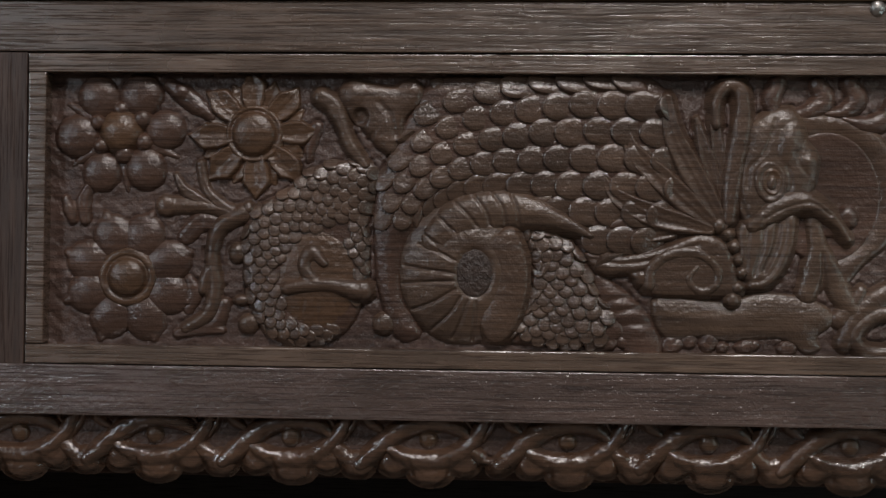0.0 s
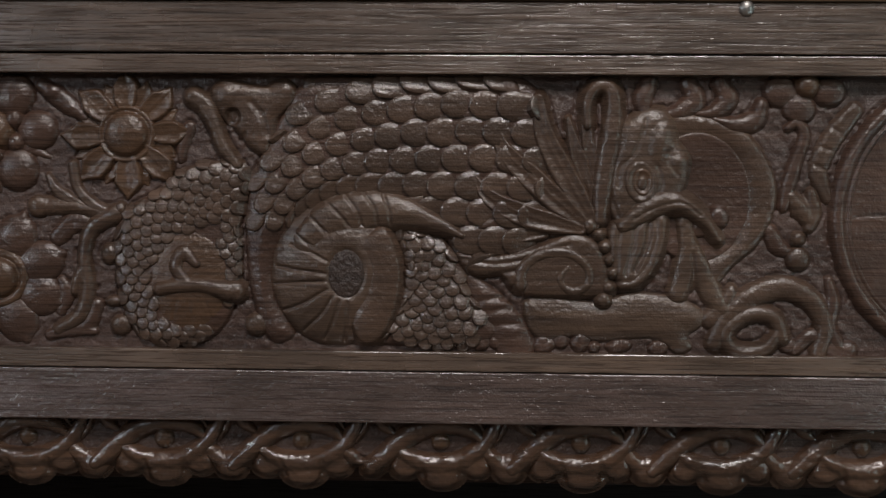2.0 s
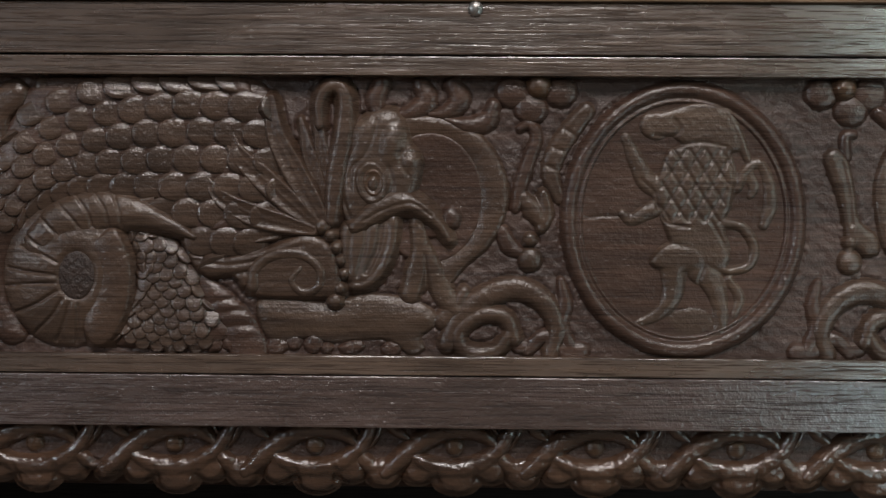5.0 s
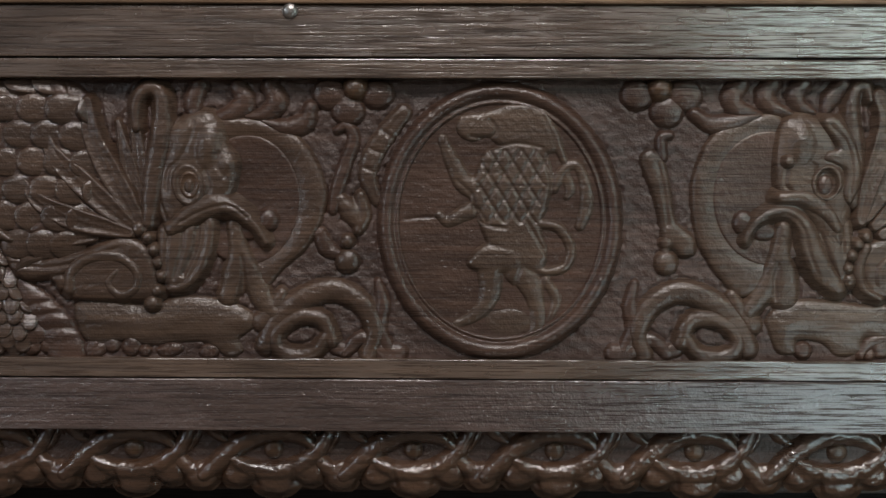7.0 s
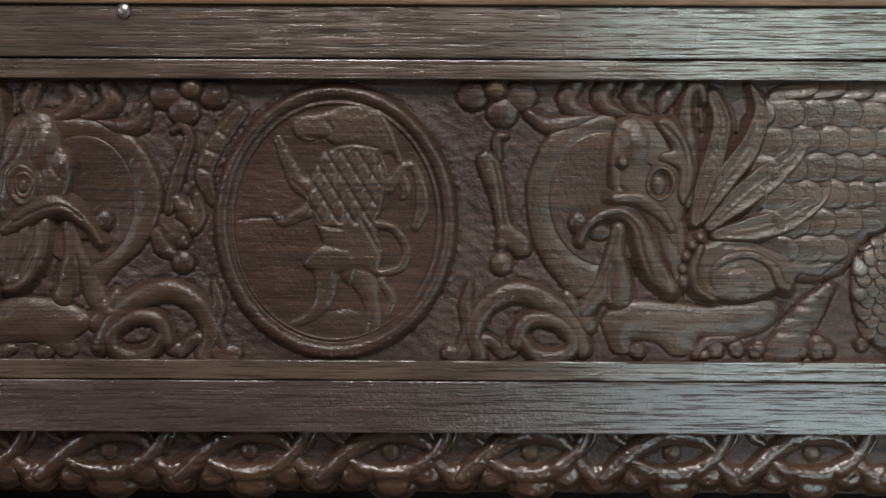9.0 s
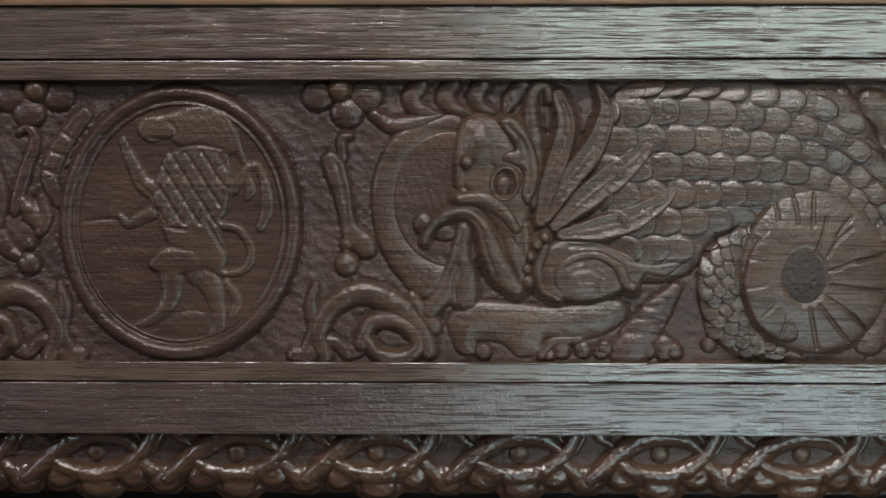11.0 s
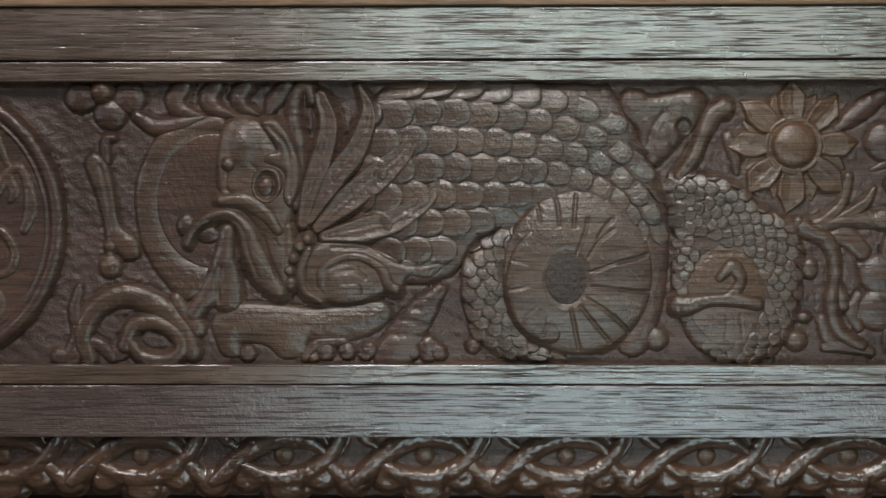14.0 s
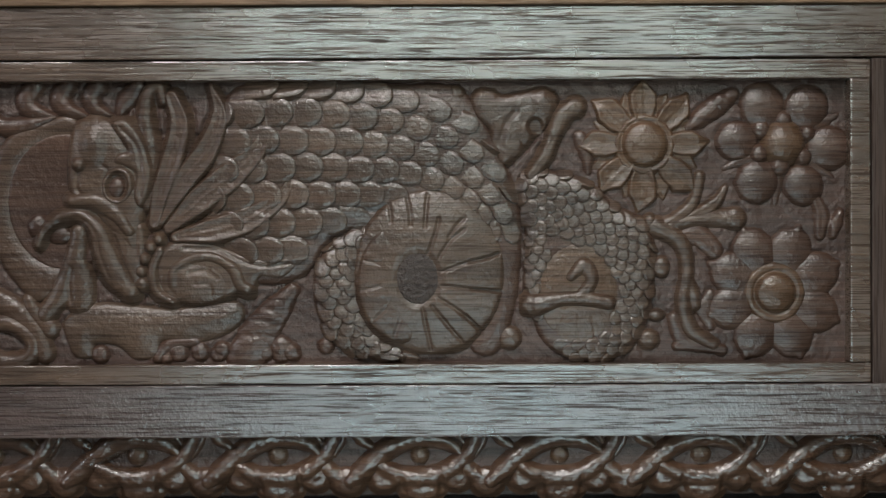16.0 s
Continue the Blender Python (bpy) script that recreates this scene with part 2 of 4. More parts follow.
def relief(name, mat, parent, shapes, cuts=(), step=0.5, rough=0.12, label="", limit=None, back=GROUND_Y, worn=2):
    """One carved piece: its surface over the ground, cut off where it sinks below it."""
    b = np.array([s[1] for s in shapes])
    x0, x1, z0, z1 = b[:, 0].min(), b[:, 1].max(), b[:, 2].min(), b[:, 3].max()
    if limit is None:
        z0, z1 = max(z0, -1.0), min(z1, 152.6)
    X, Z = np.meshgrid(np.arange(x0, x1 + step, step), np.arange(z0, z1 + step, step))
    h = height_of(shapes, cuts, X, Z)
    h = h + rough * smooth_noise(X, Z, 5.0, int(x0 * 7) % 1000) + rough * 0.5 * smooth_noise(X, Z, 1.9, int(z1 * 5) % 1000)
    for _ in range(worn):
        h[1:-1] = (h[:-2] + 2 * h[1:-1] + h[2:]) / 4
        h[:, 1:-1] = (h[:, :-2] + 2 * h[:, 1:-1] + h[:, 2:]) / 4
    h = np.maximum(h, -2.0)
    if back == GROUND_Y and limit is None:
        up = h > 0
        np.maximum.at(CARVED_HEIGHT, (np.clip(Z[up] + 2, 0, 155).astype(int), np.clip(X[up], 0, 1171).astype(int)), h[up])
    keep = h > -1.9
    cell = keep[:-1, :-1] | keep[1:, :-1] | keep[:-1, 1:] | keep[1:, 1:]
    idx = np.arange(X.size).reshape(X.shape)
    quads = np.stack([idx[:-1, :-1], idx[:-1, 1:], idx[1:, 1:], idx[1:, :-1]], -1)[cell]
    used, inv = np.unique(quads, return_inverse=True)
    verts = np.stack([X.ravel()[used] / 1000, back - h.ravel()[used] / 1000, BASE_Z + Z.ravel()[used] / 1000], -1)
    ob = mesh_object(name, verts, inv.reshape(quads.shape), mat, parent)
    if label:
        tagged(ob, label)
    return ob


def block(name, x0, x1, y0, y1, z0, z1, mat, parent=None, bevel=0.0008, lift=0.0):
    """A board with eased edges; lift raises the far end of its top and bottom edges, to fit the camera's view."""
    bm = bmesh.new()
    bmesh.ops.create_cube(bm, size=1)
    for v in bm.verts:
        right = v.co.x > 0
        v.co = (x1 if right else x0, y1 if v.co.y > 0 else y0, (z1 if v.co.z > 0 else z0) + (lift if right else 0.0))
    bmesh.ops.bevel(bm, geom=bm.edges[:], offset=bevel, segments=2, affect="EDGES", profile=0.6)
    me = bpy.data.meshes.new(name)
    bm.to_mesh(me)
    bm.free()
    me.materials.append(mat)
    ob = new(name, me)
    if parent is not None:
        under(ob, parent)
    return ob


def thing(name, at, label, category, kind=""):
    e = new(name)
    e.location = at
    return tagged(e, label, category, kind=kind)


# ---- the room that closes the place ----
ROOM = (("floor", -3, 4, -3.2, 0.9, -0.1, 0.0, BOARDS, "dark worn floorboards of the dim room", "floor"),
        ("ceiling", -3, 4, -3.2, 0.9, 2.6, 2.7, PLASTER, "dim plaster ceiling of the room", "ceiling"),
        ("wall_north", -3, 4, 0.8, 0.9, 0, 2.6, PLASTER, "dim plaster wall behind the chest", "wall"),
        ("wall_south", -3, 4, -3.2, -3.1, 0, 2.6, PLASTER, "dim plaster wall facing the chest", "wall"),
        ("wall_west", -3.1, -3, -3.2, 0.9, 0, 2.6, PLASTER, "dim plaster side wall of the room", "wall"),
        ("wall_east", 4, 4.1, -3.2, 0.9, 0, 2.6, PLASTER, "dim plaster side wall of the room", "wall"))
for n_, x0, x1, y0, y1, z0, z1, m_, lab, cat in ROOM:
    tagged(block(n_, x0, x1, y0, y1, z0, z1, m_, bevel=0.004), lab, cat, kind="structure")

# ---- the chest front: frame of boards round the sunk panel ----
LEFT, RIGHT, TOP, LOW = 0.0160, 1.1490, 0.6960, 0.5455
TILT = 0.0018
frame_thing = thing("oak_chest", (0.58, 0.05, 0.0), "dark oak chest front of flat rails with moulded inner edge", "chest")
block("top_rail", -0.25, 1.45, -0.0040, 0.030, TOP + 0.0108, TOP + 0.0385, RAIL, frame_thing, 0.0006, TILT * 1.5)
block("bottom_rail", -0.25, 1.45, -0.0040, 0.030, LOW - 0.0385, LOW - 0.0109, LOWER_RAIL, frame_thing, 0.0006)
block("stile", -0.25, LEFT - 0.0104, -0.0035, 0.030, LOW - 0.0110, TOP + 0.0105, STILE, frame_thing, 0.0005)
block("stile", RIGHT + 0.0114, 1.45, -0.0035, 0.030, LOW - 0.0110, TOP + 0.0105 + TILT, STILE, frame_thing, 0.0005)
block("moulding_strip", LEFT - 0.0098, RIGHT + 0.0108, -0.0028, 0.026, TOP, TOP + 0.0102, STRIP, frame_thing, 0.0005, TILT)
block("moulding_strip", LEFT - 0.0098, RIGHT + 0.0108, -0.0028, 0.026, LOW - 0.0102, LOW, STRIP, frame_thing, 0.0006)
block("moulding_strip", LEFT - 0.0098, LEFT, -0.0027, 0.026, LOW + 0.0004, TOP - 0.0002, STRIP, frame_thing, 0.0009)
block("moulding_strip", RIGHT, RIGHT + 0.0108, -0.0027, 0.026, LOW + 0.0004, TOP + 0.0014, STRIP, frame_thing, 0.0009)
block("back_board", -0.25, 1.45, 0.031, 0.05, LOW - 0.06, TOP + 0.045, BACKING, frame_thing, 0.001)
block("side_board", -0.29, -0.251, -0.003, 0.5, 0.0, TOP + 0.045, STILE, frame_thing, 0.002)
block("side_board", 1.451, 1.49, -0.003, 0.5, 0.0, TOP + 0.045, STILE, frame_thing, 0.002)
# Board added as a dark sheet for the shaded gap under the front.
block("lower_board", -0.25, 1.45, 0.20, 0.22, 0.0, LOW - 0.07, GAP_SHADE, frame_thing, 0.001)
lid = block("lid", -0.30, 1.50, -0.0065, 0.50, TOP + 0.0392, TOP + 0.062, LEDGE, frame_thing, 0.0012, TILT * 1.5)
tagged(lid, "lighter brown oak board edge")
nail_bm = bmesh.new()
bmesh.ops.create_uvsphere(nail_bm, u_segments=20, v_segments=12, radius=0.0042)
for v in nail_bm.verts:
    v.co.y *= 0.55
    v.co += Vector((0.0004 * noise.noise(v.co * 500), 0, 0.0003 * noise.noise(v.co * 600 + Vector((3, 1, 2)))))
nail_me = bpy.data.meshes.new("nail_head")
nail_bm.to_mesh(nail_me)
nail_bm.free()
nail_me.polygons.foreach_set("use_smooth", [True] * len(nail_me.polygons))
nail_me.materials.append(STEEL)
nail = tagged(new("nail_head", nail_me), "small domed steel nail head in the top rail", "nail")
nail.location = (0.4682, -0.0044, 0.7325)

# ---- the sunk panel and its carvings ----
panel = thing("carved_panel", (0.5825, 0.009, LOW), "dark oak panel carved in relief with dragons, flowers and medallion", "carved panel")


def bead(c, r, rise=None, base=0.6):
    return dome(c, r, r, r * 0.75 if rise is None else rise, base)


def polar(c, r, deg):
    return c[0] + r * math.cos(radians(deg)), c[1] + r * math.sin(radians(deg))


# ---- flowers ----
def bossed_flower(c, petals, small, tips, label):
    """A flower of round petals about a large round boss."""
    boss = relief("flower", WARM, panel, [dome(c, 11.0, 11.4, 5.6, 3.0, power=0.65)], label=label)
    for p, r in petals:
        a = math.degrees(math.atan2(p[1] - c[1], p[0] - c[0]))
        relief("petal", RED, boss, [dome(p, r * 1.26, r * 1.2, 4.0, 1.0, a, 0.65)])
    for p, r in small:
        relief("bead", RED, boss, [bead(p, r, 3.0, 2.2)])
    for p in tips:
        relief("sepal", RED, boss, [strand([c, p], [5, 4.5, 1.0], 1.2, 0.6)], step=0.7)


def ringed_flower(c, n, start, r_in, r_out, wide, ring, ball, mat, label, point=0.5, layers=1, keel=0.25):
    """A flower of keeled petals about a ringed boss."""
    boss = relief("flower", WARM, panel, [dome(c, ring, ring, 1.2, 3.6, power=0.3), dome(c, ball, ball, 4.6, 4.2)],
                  [(lambda X, Z: 1.6 * np.exp(-((np.hypot(X - c[0], Z - c[1]) - ball - 0.3) / 0.7) ** 2),
                    (c[0] - ring, c[0] + ring, c[1] - ring, c[1] + ring))], label=label)
    for i in range(n):
        a = start + 360.0 * i / n + rng.uniform(-3, 3)
        low = layers == 2 and i % 2
        ro = r_out * (0.86 if low else 1.0) * rng.uniform(0.96, 1.04)
        pts = [polar(c, r_in + (ro - r_in) * k, a + b) for k, b in ((-0.1, 0), (0.3, 0), (0.65, 0), (1.0, rng.uniform(-3, 3)))]
        w = wide * rng.uniform(0.93, 1.07) * (0.7 if low else 1.0)
        if not keel:
            mid = polar(c, 23.5, a)
            relief("petal", mat, boss, [dome(mid, 13.2 * rng.uniform(0.95, 1.05), 11.8, 3.6, 0.9, a, 0.7), dome(polar(c, 35.0, a), 4.0, 2.6, 1.6, 0.8, a)])
            continue
        relief("petal", mat, boss, [strand(pts, [w * 0.6, w * 0.95, w, w * point], 2.2 if low else 3.6, 0.5 if low else 1.2, hollow=0.35)],
               [cut([polar(c, r_in, a), polar(c, ro * 0.95, a)], 0.6, 0.5)] if keel else ())


def both(f, *args):
    f(False, *args)
    f(True, *args)


def side(m, pts):
    return flip(pts) if m else list(pts)


def one(m, p):
    return (MIRROR - p[0], p[1]) if m else p


def flowers(m):
    c = one(m, (56.0, 118.5))
    bossed_flower(c, [(p, r) for p, r in zip(side(m, [(43.0, 137.5), (67.0, 138.5), (81.0, 119.5), (70.0, 97.5), (45.0, 95.5), (31.0, 115.5)]), (9.6, 9.9, 9.0, 9.6, 9.0, 9.7))],
                  [(p, r) for p, r in zip(side(m, [(56.0, 130.5), (68.0, 125.5), (69.0, 112.5), (58.0, 105.5), (45.0, 110.5), (43.0, 123.5)]), (4.6, 5.0, 4.6, 4.9, 4.2, 4.2))],
                  side(m, [(26.0, 133.5), (60.0, 85.5), (29.0, 99.5), (88.0, 104.5)]), "dark stained flower carving with six round petals")
    c = one(m, (131.0, 117.5))
    ringed_flower(c, 16, 90, 14, 35.0, 7.6, 15.8, 12.4, WARM, "carved sunflower with pointed petals round a domed boss", 0.12, 2, 0.12)
    c = one(m, (61.0, 37.5))
    ringed_flower(c, 8, 22.5, 15, 30.5, 12.0, 15.8, 11.0, RED, "carved flower with eight broad petals round a ringed boss", 0.75, 1, 0.0)
    relief("leaf_bud", RED, panel, [strand(side(m, [(83.0, 144.5), (90.0, 139.5), (101.0, 131.5), (107.0, 126.5)]), [4, 6, 5.5, 3], 3.2, 0.6),
                                    dome(one(m, (89.0, 140.5)), 6, 5, 4, 0.8)])
    relief("leaf_bud", RED, panel, [strand(side(m, [(25.0, 80.5), (27.0, 75.5), (29.0, 68.5)]), [2.5, 4.0, 2.5], 2.8, 0.5),
                                    strand(side(m, [(38.0, 87.5), (35.0, 79.5), (36.0, 68.5)]), [3, 4.5, 3], 2.8, 0.5, groove=0.3)])


def vine(m):
    """The stem with buds and beads beside the flowers."""
    stem = relief("vine_stem", CARVED, panel,
                  [strand(side(m, [(101.0, 100.5), (104.0, 87.5), (113.0, 77.5), (123.0, 72.5)]), [3.2, 3.2, 4.2, 5], 3.2, 0.6, groove=0.15),
                   strand(side(m, [(125.0, 73.5), (112.0, 65.5), (108.0, 50.5), (110.0, 32.5), (106.0, 17.5), (94.0, 9.5)]), [6, 5, 4.2, 4.6, 5, 4], 4.0, 0.8),
                   strand(side(m, [(108.0, 46.5), (104.0, 35.5), (103.0, 30.5)]), [3, 4, 3], 3.4, 0.6)])
    relief("leaf", CARVED, stem, [dome(one(m, (82.0, 77.5)), 6.4, 6.4, 3.8, 0.8),
                                  strand(side(m, [(86.0, 77.5), (102.0, 77.5), (123.0, 72.5)]), [5.5, 4.5, 5], 3.0, 0.6, ridge=0.3)])
    relief("leaf", CARVED, stem, [strand(side(m, [(87.0, 94.5), (93.0, 85.5), (107.0, 77.5)]), [1.8, 4.0, 3.0], 3.2, 0.6, groove=0.3)])
    relief("leaf", RED, stem, [strand(side(m, [(93.0, 60.5), (102.0, 68.5), (113.0, 66.5)]), [5, 6, 4], 2.2, 0.4, groove=0.25)])
    relief("leaf", RED, stem, [strand(side(m, [(89.0, 6.5), (101.0, 9.5), (114.0, 8.5)]), [3, 4.5, 2], 3.0, 0.6, groove=0.3),
                               strand(side(m, [(115.0, 23.5), (111.0, 13.5), (103.0, 8.5)]), [4, 4.5, 3], 2.4, 0.5)])
    relief("leaf", RED, stem, [strand(side(m, [(95.0, 36.5), (98.0, 28.5), (95.0, 19.5)]), [3, 5, 3], 1.6, 0.4)])
    for p, rx, rz in (((122.0, 51.5), 5.0, 6.2), ((129.0, 12.5), 6.2, 5.8), ((128.0, 76.5), 3.8, 4.4), ((125.0, 25.5), 5, 3.4)):
        relief("bead", CARVED, stem, [dome(one(m, p), rx, rz, 3.8, 0.8)])


def leaf_head(m):
    """The forked leaf with a pierced eye above the coil."""
    relief("lobed_leaf", CARVED, panel,
           [plate(side(m, [(177.2, 142.5), (184.6, 148.8), (196.5, 146.4), (209.0, 144.6), (218.9, 148.4), (224.6, 142.8), (222.2, 132.9), (214.8, 126.0), (213.7, 115.7), (207.0, 107.3), (199.4, 110.3), (194.3, 118.4), (186.8, 123.9), (179.8, 132.6)]), 4.2, 7.0, 1.4),
            dome(one(m, (186.6, 138.9)), 8.0, 8.4, 4.4, 2.4), dome(one(m, (215.9, 140.6)), 8.0, 7.0, 2.8, 2.4),
            strand(side(m, [(195.2, 122.7), (200.6, 117.2), (206.3, 110.4)]), [4.6, 5.4, 4.0], 3.0, 2.4)],
           [pit(one(m, (189.9, 127.4)), 4.0, 4.4, 3.4), cut(side(m, [(200.4, 135.2), (206.1, 128.1), (209.3, 117.2)]), 1.6, 1.2), cut(side(m, [(196.8, 118.7), (195.3, 114.0), (197.0, 108.4)]), 0.9, 1.2)],
           label="dark lobed leaf carving pierced by a round hole")
    relief("leaf_stem", PALE, panel, [strand(side(m, [(167.8, 138.1), (174.8, 133.2), (179.9, 122.6), (184.4, 111.4), (192.4, 100.9)]), [5.6, 5.6, 4.0, 4.4, 3.4], 4.2, 2.2, groove=0.15)])
    relief("bead", CARVED, panel, [bead(one(m, (232.3, 144.7)), 5.4, 3.6)])
    relief("leaf_bud", RED, panel, [strand(side(m, [(165.5, 121.6), (161.9, 112.2), (161.1, 102.8)]), [4, 4, 2], 2.0, 0.4)], step=0.7)


# ---- dragons ----
def scale_mesh():
    """One overlapping scale: straight sides, half-round free edge a little proud of the next scale, root sunk. Unit length and width."""
    rows = ((-0.60, 0.54, -0.10), (0.00, 0.535, 0.09), (0.23, 0.475, 0.15), (0.39, 0.35, 0.17))
    verts, faces = [], []
    for s, w, h in rows:
        for k in (-1, -0.55, 0, 0.55, 1):
            verts.append((s + (0.05 * (1 - k * k) if s > 0.3 else 0.0), w * k, h + 0.035 * (1 - k * k)))
    tip = len(verts)
    for k in (-0.5, 0.0, 0.5):
        verts.append((0.53 - 0.10 * k * k, 0.36 * k, 0.165))
    for r in range(3):
        for k in range(4):
            a = r * 5 + k
            faces.append((a, a + 5, a + 6, a + 1))
    faces += [(15, tip, 16), (16, tip, tip + 1, 17), (17, tip + 1, tip + 2, 18), (18, tip + 2, 19)]
    rim = [0, 5, 10, 15, tip, tip + 1, tip + 2, 19, 14, 9, 4]
    low = len(verts)
    for i in rim:
        x, y, z = verts[i]
        verts.append((x * 1.03, y * 1.03, -0.35))
    for k in range(len(rim) - 1):
        faces.append((rim[k], low + k, low + k + 1, rim[k + 1]))
    me = bpy.data.meshes.new("scale")
    me.from_pydata(verts, [], [tuple(reversed(f)) for f in faces])
    me.polygons.foreach_set("use_smooth", [True] * 16 + [False] * 10)
    me.materials.append(SCALE)
    me.update()
    return me


SCALE_MESH = scale_mesh()


def lay_scales(m, parent, body, centre, widths, sizes, allowed, thick=0.9, jitter=0.08, name="scale", coursed=False, reach=0.68):
    """Rows of scales across a body, from its head end to its tail, tips towards the tail."""
    line = spline(side(m, centre), n=14)
    seg = np.r_[0, np.cumsum(np.linalg.norm(np.diff(line, axis=0), axis=1))]
    total = seg[-1]
    at, row = 0.0, 0
    while at < total:
        f = at / total
        size = np.interp(f, np.linspace(0, 1, len(sizes)), sizes)
        half = np.interp(f, np.linspace(0, 1, len(widths)), widths)
        p = np.array([np.interp(at, seg, line[:, 0]), np.interp(at, seg, line[:, 1])])
        q = np.array([np.interp(min(at + 2, total), seg, line[:, 0]), np.interp(min(at + 2, total), seg, line[:, 1])])
        b = np.array([np.interp(max(at - 2, 0), seg, line[:, 0]), np.interp(max(at - 2, 0), seg, line[:, 1])])
        t = (q - b) / np.linalg.norm(q - b)
        nrm = np.array([-t[1], t[0]])
        n = int(half // size) + 1
        for k in range(-n, n + 1):
            off = (2 * k + row % 2) * size if coursed else (k + 0.5 * (row % 2)) * size * 0.98
            if abs(off) > half:
                continue
            c = p + nrm * off + rng.uniform(-jitter, jitter, 2) * size
            if not allowed(one(m, (c[0], c[1]))):
                continue
            X, Z = np.array([c[0], c[0] + 0.8, c[0]]), np.array([c[1], c[1], c[1] + 0.8])
            h = height_of(body, (), X, Z)
            gx, gz = np.clip((h[1:] - h[0]) / 0.8, -0.9, 0.9)
            up = Vector((-gx, -1.0, -gz)).normalized()
            d = Vector((t[0], 0, t[1])) + Vector((rng.uniform(-0.1, 0.1), 0, rng.uniform(-0.1, 0.1)))
            d = (d - up * d.dot(up)).normalized()
            w = up.cross(d)
            s = size * rng.uniform(0.97, 1.03) / 1000
            mat = Matrix(((d.x * s * 1.12, w.x * s, up.x * s * thick, c[0] / 1000),
                          (d.y * s * 1.12, w.y * s, up.y * s * thick, GROUND_Y - h[0] / 1000),
                          (d.z * s * 1.12, w.z * s, up.z * s * thick, BASE_Z + c[1] / 1000), (0, 0, 0, 1)))
            ob = new(name, SCALE_MESH)
            ob.parent = parent
            ob.matrix_basis = mat
        at += size * reach
        row += 1


def in_loop(pts, closed=True):
    loop = spline(pts, True)
    return lambda p: bool(inside(np.array([p[0]]), np.array([p[1]]), loop)[0])


def dragon_body(m):
    outline = [(231.0, 148.5), (271.0, 150.5), (314.0, 151.5), (348.0, 150.5), (363.0, 130.5), (367.0, 90.5), (352.0, 56.5), (318.0, 45.5), (306.0, 62.5), (281.0, 76.5), (256.0, 83.5),
               (233.0, 76.5), (217.0, 57.5), (214.0, 30.5), (225.0, 8.5), (211.0, 5.5), (201.0, 29.5), (197.0, 67.5), (201.0, 94.5), (213.0, 122.5)]
    shape = [plate(side(m, outline), 4.6, 16.0, 0.6)]
    body = relief("dragon_body", RED, panel, shape, label="scaly dragon body arched over its curled tail")
    ok = in_loop(outline)
    curl_at = (246.5, 41.5)
    far = one(True, (924.0, 50.5))
    clear = (lambda p: math.hypot((p[0] - far[0]) / 37.0, (p[1] - far[1]) / 41.0) > 1) if m else \
        (lambda p: math.hypot(p[0] - curl_at[0], p[1] - curl_at[1]) > 33 or p[0] < curl_at[0] - 33)
    keep = lambda p: ok(p) and clear(p) and 56.0 + 0.7 * max(0.0, 220.0 - p[0]) < p[1] < 149.5 or (p[0] > 300.0 and ok(p) and clear(p))
    lay_scales(m, body, shape, [(372.0, 103.0), (345.0, 105.0), (310.0, 105.5), (280.0, 104.5), (252.0, 101.0), (231.0, 92.0), (217.0, 77.0), (208.0, 58.0)],
               [64, 64, 60, 54, 48, 40, 28, 18], [14.8, 14.8, 14.8, 14.2, 13.0, 11.6, 10.4, 9.6], keep, 0.62, 0.03, coursed=True, reach=0.5)
    if m:
        tail = flip([(900.0, 73.5), (884.0, 72.5), (871.0, 65.5), (862.0, 49.5), (863.0, 28.5), (875.0, 8.5), (900.0, 1.5), (917.0, 2.5), (896.0, 14.5), (888.0, 31.5), (886.0, 49.5), (891.0, 63.5)])
        path, wide = flip([(902.0, 72.5), (884.0, 67.5), (874.0, 51.5), (875.0, 31.5), (885.0, 12.5), (914.0, 1.5)]), [6, 11, 12, 12, 10, 4]
        relief("dragon_side", RED, body, [plate([(818.0, 49.5), (836.0, 79.5), (879.0, 85.5), (902.0, 80.5), (884.0, 72.5), (868.0, 63.5), (859.0, 49.5), (840.0, 42.5)], 4.2, 8.0, 0.6)])
    else:
        tail = [(280.0, 66.5), (303.0, 62.5), (316.0, 49.5), (322.0, 31.5), (337.0, 11.5), (322.0, 3.5), (291.0, 2.5), (270.0, 5.5), (280.0, 23.5), (285.0, 46.5)]
        path, wide = [(281.0, 63.5), (298.0, 52.5), (303.0, 28.5), (297.0, 3.5)], [8, 17, 26, 30]
    shape = [plate(side(m, tail), 3.6, 8.0, 0.4)]
    lower = relief("dragon_tail", RED, panel, shape, label="tail covered with small worn scales")
    lay_scales(m, lower, shape, path, wide, [8.0, 8.5, 8.5, 8.0], in_loop(tail), 0.8, 0.12, reach=0.6)


